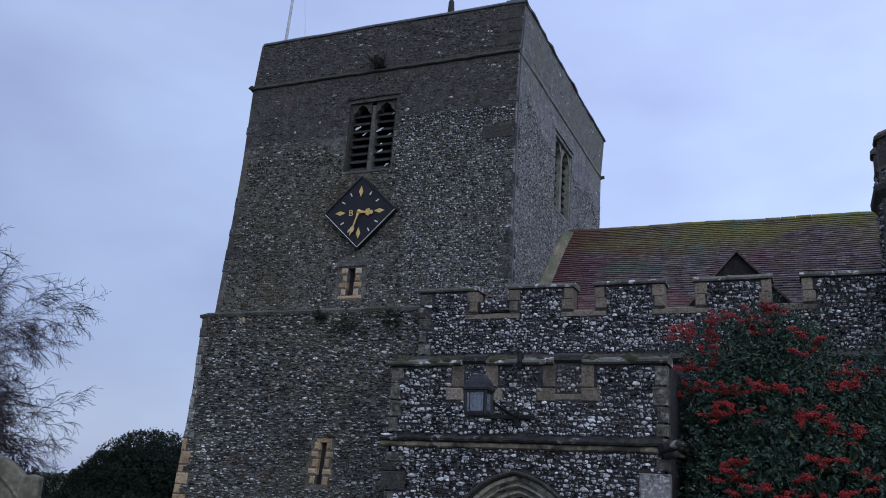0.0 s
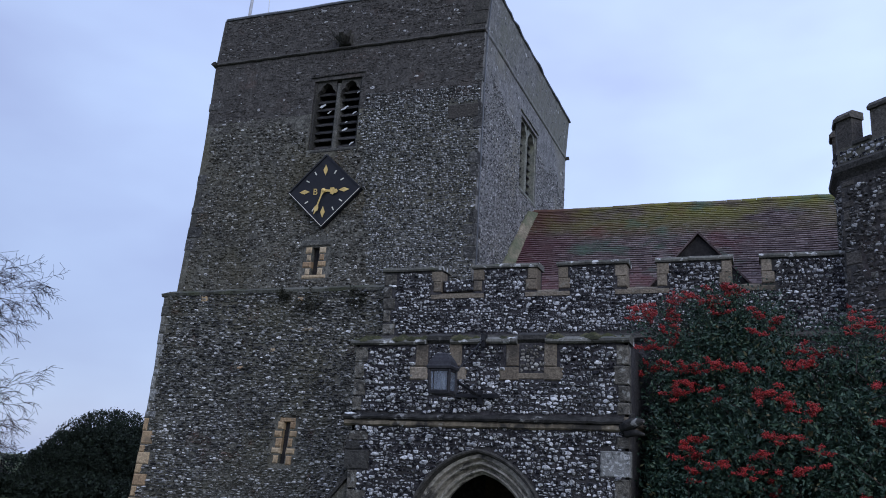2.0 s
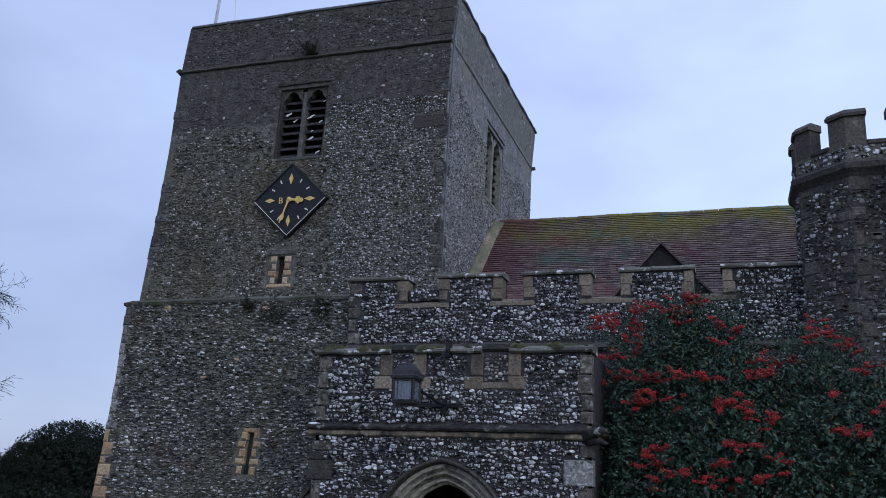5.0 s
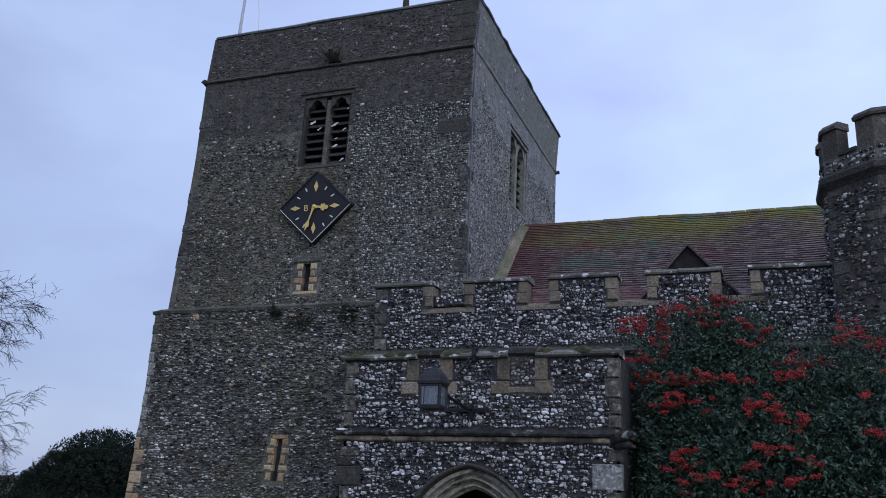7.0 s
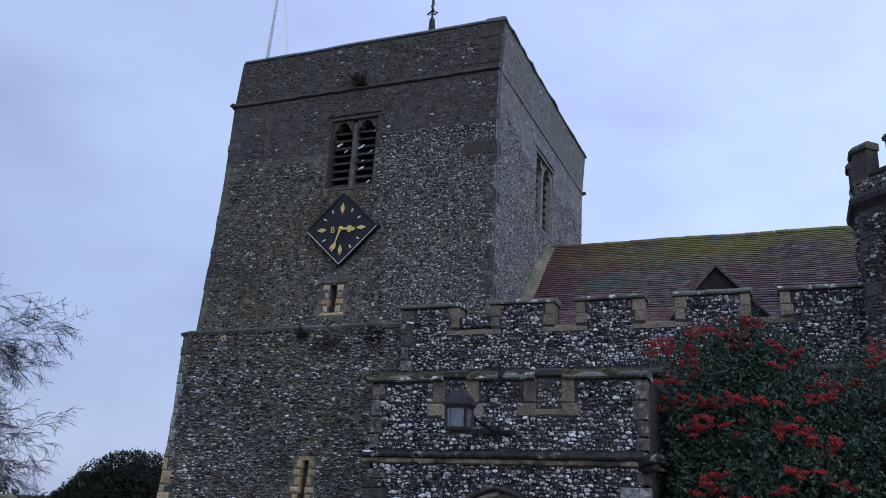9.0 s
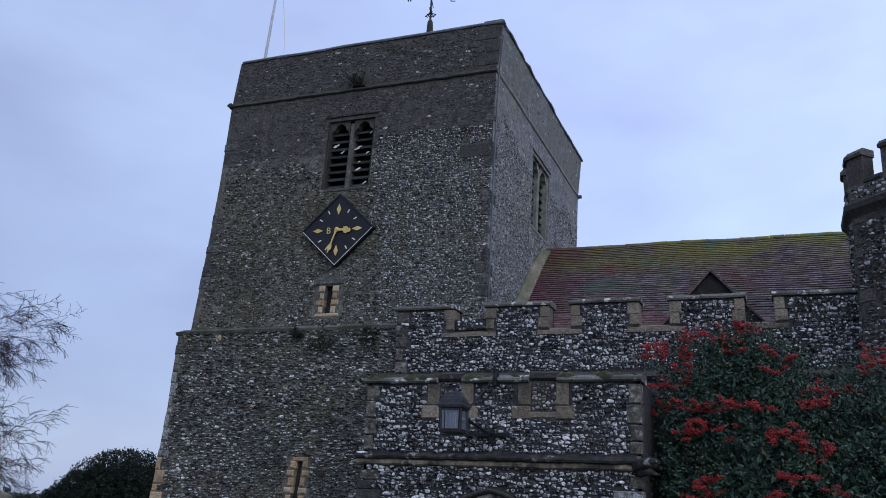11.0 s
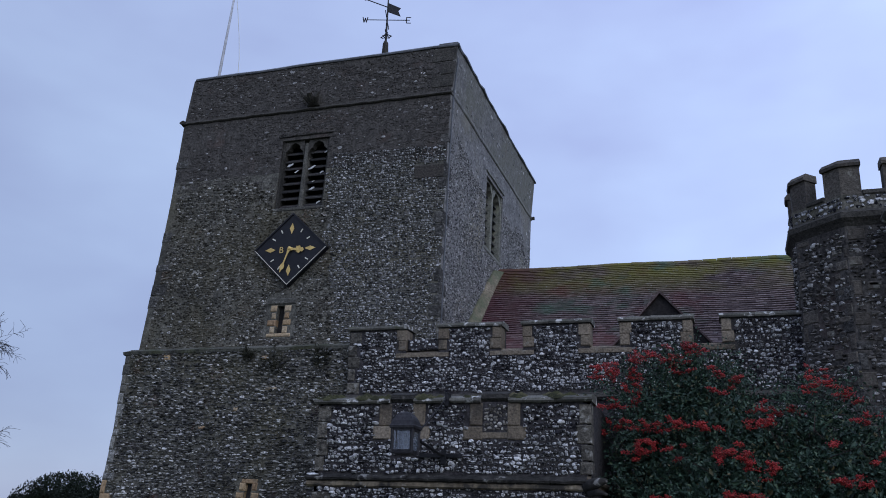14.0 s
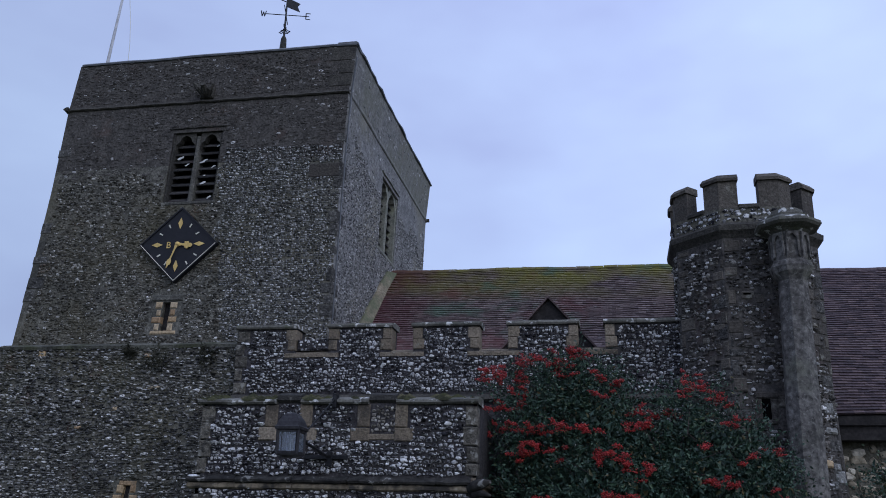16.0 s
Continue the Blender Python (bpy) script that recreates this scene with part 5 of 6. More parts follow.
    vv = cap[0] + cap[1] + cap[2]
    part("merlon_coping", (vv, [tuple(range(5, -1, -1)), tuple(range(12, 18))] + [(r * 6 + i, r * 6 + (i + 1) % 6, r * 6 + 6 + (i + 1) % 6, r * 6 + 6 + i) for r in (0, 1) for i in range(6)]), M_MERLON, turret)

# ---- chimney shaft before the turret ----
M_SHAFT = surface("streaked_shaft_stone", [(0, (0.07, 0.064, 0.058)), (1, (0.18, 0.17, 0.155))], "noise", 12, 0.6, (((0.035, 0.032, 0.030), 1.6, 0.52, 0.66, 0.7), ((0.34, 0.33, 0.30), 17.0, 0.58, 0.66, 0.4), ((0.035, 0.032, 0.03), 13.0, 0.56, 0.66, 0.45), ((0.09, 0.095, 0.06), 1.5, 0.52, 0.66, 0.5)), 0.5, 28, 0.95, bump_distance=0.012)
shaft = thing("chimney_shaft", "slender octagonal stone shaft with panelled moulded cap", "chimney", (9.12, 1.55, 0))
SX, SY = 9.08, 1.58
lean = lambda geo: ([(x - 0.11 * max(0.0, 1 - z / 6.2), y, z) for x, y, z in geo[0]], geo[1])
part("shaft", lean(lathe([(0.32, 0), (0.285, 2.4), (0.252, 4.5), (0.226, 6.22)], SX, SY)), M_SHAFT, shaft, "grey weathered octagonal shaft")
part("neck_ring", lathe([(0.226, 6.15), (0.25, 6.20), (0.31, 6.28), (0.34, 6.37), (0.31, 6.45), (0.295, 6.47)], SX, SY), M_SHAFT, shaft)
part("panelled_drum", lathe([(0.285, 6.45), (0.285, 6.98)], SX, SY), M_SHAFT, shaft)
part("cap", lathe([(0.295, 6.93), (0.35, 6.97), (0.49, 7.02), (0.53, 7.06), (0.52, 7.11), (0.38, 7.19), (0.34, 7.20), (0.34, 7.24), (0.27, 7.27), (0.25, 7.34), (0.15, 7.36)], SX, SY), M_COPING, shaft, "moulded lichened cap")
apo = 0.295 * math.cos(math.pi / 8)
hs = 0.295 * math.sin(math.pi / 8)
for k in range(8):
    t = math.pi / 4 * k
    n, e = (math.sin(t), -math.cos(t)), (math.cos(t), math.sin(t))
    pf = lambda u, z, d, n=n, e=e: (SX + n[0] * (apo + d) + e[0] * u, SY + n[1] * (apo + d) + e[1] * u, z)
    crv = arch_curve(0, 6.75, hs * 0.62, 0.13, 6.53, 6)
    out = [(-hs * 0.95, 6.49)] + [(-hs * 0.95, min(v, 6.92)) if i < len(crv) // 2 else (hs * 0.95, min(v, 6.92)) for i, (u, v) in enumerate(crv)][1:-1] + [(hs * 0.95, 6.49)]
    out = [(a * 0.98, 6.92 if 1 < i < len(out) - 2 else b) for i, (a, b) in enumerate(out)]
    out = [(-hs * 0.95 + 1.9 * hs * i / (len(crv) - 1), 6.92) if 0 < i < len(crv) - 1 else (o[0], 6.49) for i, o in enumerate(out)]
    part("panel", sheet([[pf(a, b, 0.0) for a, b in out], [pf(a, b, 0.03) for a, b in out], [pf(a, b, 0.03) for a, b in crv], [pf(a, b, 0.001) for a, b in crv]]), M_SHAFT, shaft, "blind arched panel")

# ---- porch ----
porch = thing("church_porch", "knapped flint church porch with pointed stone doorway", "porch", (2.13, 1.4, 0))
PX0, PX1 = 0.02, 4.26
ACX = 2.085
OUT = (1.08, 1.25)
INN = (0.70, 0.89)
SPR = 1.20
outer = arch_curve(ACX, SPR, *OUT, 0.0)
# front wall built round the doorway
topz = 4.0
n = len(outer)
geo_w = []
for d in (0.0, -0.45):
    geo_w.append(([porch_face(a, b, d) for a, b in outer[: n // 2 + 1]] + [porch_face(PX0, b, d) for a, b in outer[: n // 2 + 1]],
                  [(i, i + 1, n // 2 + 2 + i, n // 2 + 1 + i) if d < 0 else (n // 2 + 1 + i, n // 2 + 2 + i, i + 1, i) for i in range(n // 2)]))
    rgt = outer[n // 2:]
    m = len(rgt)
    geo_w.append(([porch_face(a, b, d) for a, b in rgt] + [porch_face(PX1, b, d) for a, b in rgt], [(i, i + 1, m + i + 1, m + i) if d < 0 else (m + i, m + i + 1, i + 1, i) for i in range(m - 1)]))
    apex = outer[n // 2][1]
    if d < 0:
        geo_w.append(([porch_face(PX0, topz, 0), porch_face(PX1, topz, 0), porch_face(PX1, topz, d), porch_face(PX0, topz, d)], [(0, 1, 2, 3)]))
    geo_w.append(([porch_face(PX0, apex, d), porch_face(PX1, apex, d), porch_face(PX1, topz, d), porch_face(PX0, topz, d)], [(0, 1, 2, 3) if d == 0 else (3, 2, 1, 0)]))
wall_bm = bmesh.new()
wall_v, wall_f = join(*geo_w)
wall_verts = [wall_bm.verts.new(v) for v in wall_v]
for q in wall_f:
    wall_bm.faces.new([wall_verts[i] for i in q])
bmesh.ops.remove_doubles(wall_bm, verts=wall_bm.verts[:], dist=0.0005)
porch_wall = part("front_wall", wall_bm, M_MORTAR_DARK, porch, "knapped flint front wall")
part("west_wall", box(PX0, 0.42, 0.45, 2.93, 0, 4.0), M_MORTAR_DARK, porch)
part("east_wall", box(3.86, PX1, 0.45, 2.93, 0, 4.0), M_MORTAR_DARK, porch)
part("west_facing", wall_slab(lambda y, z, d: (PX0 - d, 2.93 - y, z), 0.0, 2.93, 0, 4.0, 0.05), M_MORTAR_DARK, porch)
part("east_facing", wall_slab(lambda y, z, d: (PX1 + d, y, z), 0.0, 2.93, 0, 4.0, 0.05), M_MORTAR_DARK, porch)
part("porch_roof", box(0.4, 3.9, 0.4, 2.93, 3.55, 3.7), M_LEAD, porch)
part("porch_floor", box(0.3, 3.95, -0.2, 2.93, 0.0, 0.06, 0.01), M_PAVING, porch)
part("inner_door", box(1.35, 2.85, 2.80, 2.88, 0.06, 2.2), M_OAK, porch, "old dark oak door")
# doorway mouldings
M_ARCH = surface("grey_tan_arch_stone", [(0, (0.22, 0.20, 0.165)), (1, (0.36, 0.325, 0.26))], "object", 16, 0.4, (((0.03, 0.029, 0.028), 3.2, 0.50, 0.62, 0.8), ((0.52, 0.48, 0.39), 4.5, 0.55, 0.62, 0.75)), 0.8, 22, 0.95, bump_distance=0.02)
prof = [(0.0, 0.0), (0.0, 0.085), (0.06, 0.10), (0.13, 0.085), (0.19, 0.0), (0.21, -0.03), (0.30, -0.02), (0.36, -0.02), (0.37, -0.055), (0.42, -0.11), (0.48, -0.12), (0.52, -0.08), (0.58, -0.075), (0.62, -0.10),
        (0.63, -0.15), (0.70, -0.21), (0.76, -0.21), (0.79, -0.17), (0.86, -0.165), (0.90, -0.19), (0.91, -0.24), (1.0, -0.28), (1.0, -0.36)]
rows_ = []
for s, d in prof:
    c = arch_curve(ACX, SPR, OUT[0] + (INN[0] - OUT[0]) * s, OUT[1] + (INN[1] - OUT[1]) * s, 0.0)
    rows_.append([porch_face(a, b, d) for a, b in c])
part("hood_mould", sheet(rows_[:6]), M_DARKSTONE, porch, "sooty weathered hood mould")
mids = rows_[5:]
half = len(rows_[0]) // 2
for a, b in ((0, 3), (3, 6), (6, 9), (9, 12), (12, half), (half, len(rows_[0]) - 13), (len(rows_[0]) - 13, len(rows_[0]) - 10), (len(rows_[0]) - 10, len(rows_[0]) - 7), (len(rows_[0]) - 7, len(rows_[0]) - 4), (len(rows_[0]) - 4, len(rows_[0]) - 1)):
    if b > a:
        part("arch_stone", sheet([r[a: b + 1] for r in mids]), M_ARCH, porch)
# string course, coping and blocked crenels
rng = random.Random(12)
PS = [(2.735, -0.05), (2.745, 0.03), (2.77, 0.065), (2.82, 0.06), (2.84, 0.10), (2.875, 0.115), (2.90, 0.09), (2.945, 0.0), (2.945, -0.05)]
PS_LOW = [(2.735, -0.05), (2.745, 0.03), (2.765, 0.062), (2.80, 0.068), (2.83, 0.045), (2.83, -0.05)]
PS_TOP = [(2.832, -0.05), (2.832, 0.05), (2.845, 0.10), (2.875, 0.115), (2.90, 0.09), (2.945, 0.0), (2.945, -0.05)]
u = -0.10
while u < 4.30:
    ln = rng.uniform(0.6, 0.95)
    e = min(u + ln, 4.32)
    part("string_weathering", sweep_u(porch_face, PS_TOP, u, e - 0.005, 0.008, 0.16, rng), M_SOOTY, porch)
    part("string_roll", sweep_u(porch_face, PS_LOW, u, e - 0.005, 0.004, 0.3, rng), M_ROLL, porch)
    u = e
part("string_return", sweep_u(lambda y, z, d: (PX1 + d, y, z), PS, -0.1, 2.9, 0.004, 0.5, rng), M_STONE, porch)
part("carved_stop", join(tube([(4.20, -0.02, 2.80), (4.36, -0.16, 2.86), (4.50, -0.26, 2.88)], [0.10, 0.075, 0.03], 8), tube([(4.24, -0.06, 2.72), (4.38, -0.16, 2.73), (4.50, -0.23, 2.70)], [0.06, 0.045, 0.02], 7), tube([(4.28, -0.06, 2.90), (4.34, -0.10, 2.98)], [0.05, 0.02], 6)), M_SOOTY, porch, "worn carved stone stop", smooth=True)
PCREN = [(1.20, 1.60), (2.64, 3.07)]
p_rects = [(a - 0.24, b + 0.24, 3.44, 3.60) for a, b in PCREN] + [(a - 0.22, b + 0.22, 3.44, 4.0) for a, b in PCREN]
PC = [(3.985, -0.45), (3.985, 0.055), (4.01, 0.085), (4.045, 0.08), (4.105, -0.08), (4.12, -0.45)]
PM = [(-0.06, 1.20), (1.60, 2.64), (3.07, 4.29)]
for a, b in PM:
    m = (a + b) / 2 + rng.uniform(-0.15, 0.15)
    part("coping_stone", sweep_u(porch_face, PC, a, m, 0.006, 0.25, rng), M_COPING, porch)
    part("coping_stone", sweep_u(porch_face, PC, m + 0.006, b, 0.006, 0.25, rng), M_COPING, porch)
    r = random.Random(int(a * 10))
    mv, mf = [], []
    for _ in range(int((b - a) * 100)):
        cx, cd, s = r.uniform(a + 0.05, b - 0.05), r.uniform(-0.10, 0.07), r.choice((0.018, 0.028, 0.04, 0.06)) * r.uniform(0.7, 1.3)
        if noise.noise(Vector((cx * 2.6, a, 0.3))) < r.uniform(-0.35, 0.1):
            continue
        cz = 4.045 + (0.08 - cd) * 0.40
        base = len(mv)
        for q in range(6):
            t = q * math.pi / 3
            mv.append(porch_face(cx + s * 1.5 * math.cos(t), cz + s * 0.35 * math.sin(t), cd + s * 0.6 * math.sin(t) * -1))
        mv.append(porch_face(cx, cz + s * r.uniform(0.5, 0.9), cd + s * 0.2))
        mf += [(base + q, base + (q + 1) % 6, base + 6) for q in range(6)]
    part("moss", (mv, mf), None, porch, "green moss cushions", smooth=True, kind="stuff")
M_MOSS = surface("moss_cushion", [(0, (0.026, 0.026, 0.012)), (0.6, (0.052, 0.053, 0.022)), (1, (0.11, 0.095, 0.055))], "island", 40, 0.4, (), 0.6, 90, 1.0)
for ob in porch.children:
    if ob.name.startswith("moss"):
        ob.data.materials.append(M_MOSS)
for a, b in PCREN:
    part("crenel_coping", sweep_u(porch_face, [(4.00, -0.4), (4.00, -0.03), (4.05, 0.03), (4.12, 0.02), (4.17, -0.1), (4.17, -0.4)], a + 0.01, b - 0.01, 0.003, 0.2, rng), M_DARKSTONE, porch)
    part("crenel_sill", quad_box(porch_face, a, b, 3.46, 3.56, -0.1, 0.012, 0.02, 0.004, rng), M_STONE, porch)
    for s in (-1, 1):
        zz = 3.45
        for k, h in enumerate((0.20, 0.34)):
            w = (0.26, 0.17)[k]
            p, q = (a - w, a + 0.03) if s < 0 else (b - 0.03, b + w)
            part("jamb_stone", quad_box(porch_face, p, q, zz, zz + h - 0.008, -0.1, 0.025, 0.016, 0.006, rng), M_STONE, porch)
            zz += h
# chalky lichen splash at the west end of the string
lr = random.Random(2)
ring = [(0.0 + 0.10 * math.cos(t) * lr.uniform(0.7, 1.1), 0.016 * math.sin(t) * lr.uniform(0.6, 1.2)) for t in np.linspace(0, 2 * math.pi, 11)[:-1]]
part("lichen_patch", ([porch_face(a, 2.925 + b, 0.075 - 0.9 * b) for a, b in ring] + [porch_face(a, 2.90 + b, 0.05 - 0.9 * b) for a, b in ring], [tuple(range(10))] + [(i, 10 + i, 10 + (i + 1) % 10, (i + 1) % 10) for i in range(10)]), M_WHITE, porch, "white lichen patch")
# angle stones
for x0, x1, z0, z1, mt in ((0, 0.22, 3.72, 3.96, M_ANGLE), (0, 0.16, 3.46, 3.71, M_ANGLE), (0, 0.20, 3.20, 3.45, M_ANGLE), (0, 0.15, 2.97, 3.19, M_ANGLE),
                           (-0.02, 0.30, 2.52, 2.67, M_ANGLE), (-0.06, 0.20, 2.38, 2.51, M_DARKSTONE), (-0.08, 0.34, 2.08, 2.37, M_DARKSTONE), (0, 0.16, 1.8, 2.07, M_ANGLE), (0, 0.3, 1.5, 1.79, M_ANGLE),
                           (4.10, 4.27, 3.68, 3.96, M_ANGLE), (4.06, 4.27, 3.40, 3.67, M_ANGLE), (4.12, 4.27, 3.16, 3.39, M_ANGLE), (4.10, 4.27, 2.97, 3.15, M_ANGLE),
                           (4.08, 4.27, 2.52, 2.67, M_ANGLE), (3.86, 4.28, 2.12, 2.49, M_PALESTONE), (4.06, 4.27, 1.82, 2.11, M_ANGLE), (3.90, 4.27, 1.55, 1.81, M_PALESTONE), (4.03, 4.27, 1.2, 1.54, M_ANGLE)):
    part("quoin", quad_box(porch_face, x0, x1, z0, z1 - 0.006, -0.2, 0.022, 0.014, 0.007, rng), mt, porch)
    p_rects.append((x0, x1, z0, z1))
# low buttress on the west side
part("buttress", ([(-0.40, 0.15, 0), (0.02, 0.15, 0), (0.02, 0.75, 0), (-0.40, 0.75, 0), (-0.40, 0.15, 1.55), (0.02, 0.15, 2.05), (0.02, 0.75, 2.05), (-0.40, 0.75, 1.55)],
                  [(3, 2, 1, 0), (4, 5, 6, 7), (0, 1, 5, 4), (1, 2, 6, 5), (2, 3, 7, 6), (3, 0, 4, 7)]), M_MORTAR, porch)
for i in range(4):
    f0, f1 = i / 4, (i + 1) / 4
    part("buttress_slab", quad_box(lambda u, v, d: (-0.46 + 0.48 * u - 0.04 * d, v, 1.50 + 0.55 * u + d), f0 - 0.03, f1, 0.08, 0.82, -0.02, 0.05 + 0.012 * i, 0.015, 0.01, rng), M_DARKSTONE, porch)


def in_arch(u, v):
    if v < SPR:
        return abs(u - ACX) < OUT[0] + 0.02
    r = (OUT[0] ** 2 + OUT[1] ** 2) / (2 * OUT[0])
    c = r - OUT[0]
    return math.hypot(abs(u - ACX) + c, v - SPR) < r + 0.02


M_BAND2 = surface("brown_filling_flint", [(0, (0.05, 0.044, 0.038)), (0.5, (0.17, 0.155, 0.13)), (1, (0.52, 0.50, 0.45))], "island", 20, 0.4, (PIT,), 0.4, 35, 0.9)
hit_p = in_rects(p_rects)
pr = lay_stones(0.06, 4.2, 2.96, 3.97, 0.088, 0.064, 71, hit_p, 0.72, 1.0, 0.45) + lay_stones(0.06, 4.2, 0.3, 2.74, 0.088, 0.064, 72, lambda u, v: hit_p(u, v) or in_arch(u, v), 0.65, 1.0, 0.45)
for (a, b), fill_mat in zip(PCREN, (M_FLINT, M_BAND2)):
    part("crenel_filling", stone_mesh(porch_face, lay_stones(a + 0.03, b - 0.03, 3.57, 3.99, 0.07, 0.055, 73, None, 0.4), 0.022), fill_mat, porch_wall, kind="stuff")
near = [s for s in pr if 2.0 < s[0] < 4.2 and 2.95 < s[1] < 3.62 or 2.6 < s[0] < 3.9 and 2.2 < s[1] < 2.66]
near = near[:300]
chosen = set(id(s) for s in near)
part("flintwork", stone_mesh(porch_face, [s for s in pr if id(s) not in chosen], 0.042, 7, 0.5), (M_FLINT, M_CORTEX), porch_wall, kind="stuff")

# ---- wall lantern ----
lantern = thing("wall_lantern", "dark metal wall lantern with frosted panes on iron bracket", "lantern", (1.93, -1.2, 3.2))
LX, LY, LB, LT = 1.915, -1.20, 3.135, 3.475
LW = 0.142
for sx in (-1, 1):
    for sy in (-1, 1):
        part("corner_post", tube([(LX + sx * (LW - 0.006), LY + sy * (LW - 0.006), LB), (LX + sx * LW, LY + sy * LW, LT)], 0.023, 4), M_COPPER, lantern)
part("base", lathe([(0.03, LB - 0.035), (0.12, LB - 0.025), (0.212, LB - 0.012), (0.216, LB + 0.008), (0.195, LB + 0.016)], LX, LY, 4), M_COPPER, lantern)
part("hood", lathe([(0.22, LT - 0.025), (0.246, LT - 0.015), (0.25, LT + 0.02), (0.232, LT + 0.035), (0.207, LT + 0.09), (0.172, LT + 0.14), (0.138, LT + 0.170), (0.13, LT + 0.185), (0.09, LT + 0.205), (0.03, LT + 0.21)], LX, LY, 4), M_COPPER, lantern, "domed dark metal hood")
part("ridge_knob", lathe([(0.02, LT + 0.205), (0.026, LT + 0.215), (0.01, LT + 0.228)], LX, LY, 8), M_COPPER, lantern)
for k in range(4):
    t = math.pi / 2 * k
    n, e = (math.sin(t), -math.cos(t)), (math.cos(t), math.sin(t))
    gfc = lambda u, z, d, n=n, e=e: (LX + n[0] * (LW - 0.006 + 0.006 * (z - LB) / (LT - LB) + d) + e[0] * u, LY + n[1] * (LW - 0.006 + 0.006 * (z - LB) / (LT - LB) + d) + e[1] * u, z)
    part("pane", quad_box(gfc, -0.134, 0.134, LB + 0.02, LT - 0.02, -0.006, 0.0, 0.001), M_GLASS, lantern, "frosted glass pane")
    part("rail", quad_box(gfc, -0.085, -0.075, LB + 0.03, LT - 0.03, -0.004, 0.006, 0.002), M_COPPER, lantern)
    part("rail", quad_box(gfc, -0.134, 0.134, LT - 0.05, LT - 0.015, -0.01, 0.012, 0.004), M_COPPER, lantern)
    part("rail", quad_box(gfc, -0.134, 0.134, LB + 0.01, LB + 0.04, -0.01, 0.012, 0.004), M_COPPER, lantern)
part("lamp_tube", lathe([(0.03, LB + 0.03), (0.035, LB + 0.06), (0.035, LT - 0.10), (0.02, LT - 0.06)], LX, LY, 10), M_CREAM, lantern, "pale unlit lamp")
WP = Vector((2.10, -0.03, 3.20))
part("bracket_arm", tube([WP + Vector((0, 0, 0.02)), (2.10, -0.30, 3.22), (2.05, -0.68, 3.29), (2.0, -1.0, 3.34)], 0.024, 6), M_IRON, lantern)
part("stay_rod", tube([(2.14, -0.10, 4.06), (2.09, -0.5, 3.78), (2.0, -1.02, 3.40)], 0.011, 5), M_IRON, lantern)
part("stay_hook", box(2.11, 2.17, -0.14, 0.02, 3.92, 4.13, 0.01), M_IRON, lantern)
part("collar", tube([(2.03, -0.90, 3.33), (1.98, -1.05, 3.37)], 0.03, 6), M_IRON, lantern)
part("wall_plate", box(1.72, 2.38, -0.065, -0.03, 3.18, 3.24, 0.006), M_IRON, lantern)
part("wall_bar", box(2.06, 2.14, -0.07, -0.03, 3.08, 3.29, 0.006), M_IRON, lantern)

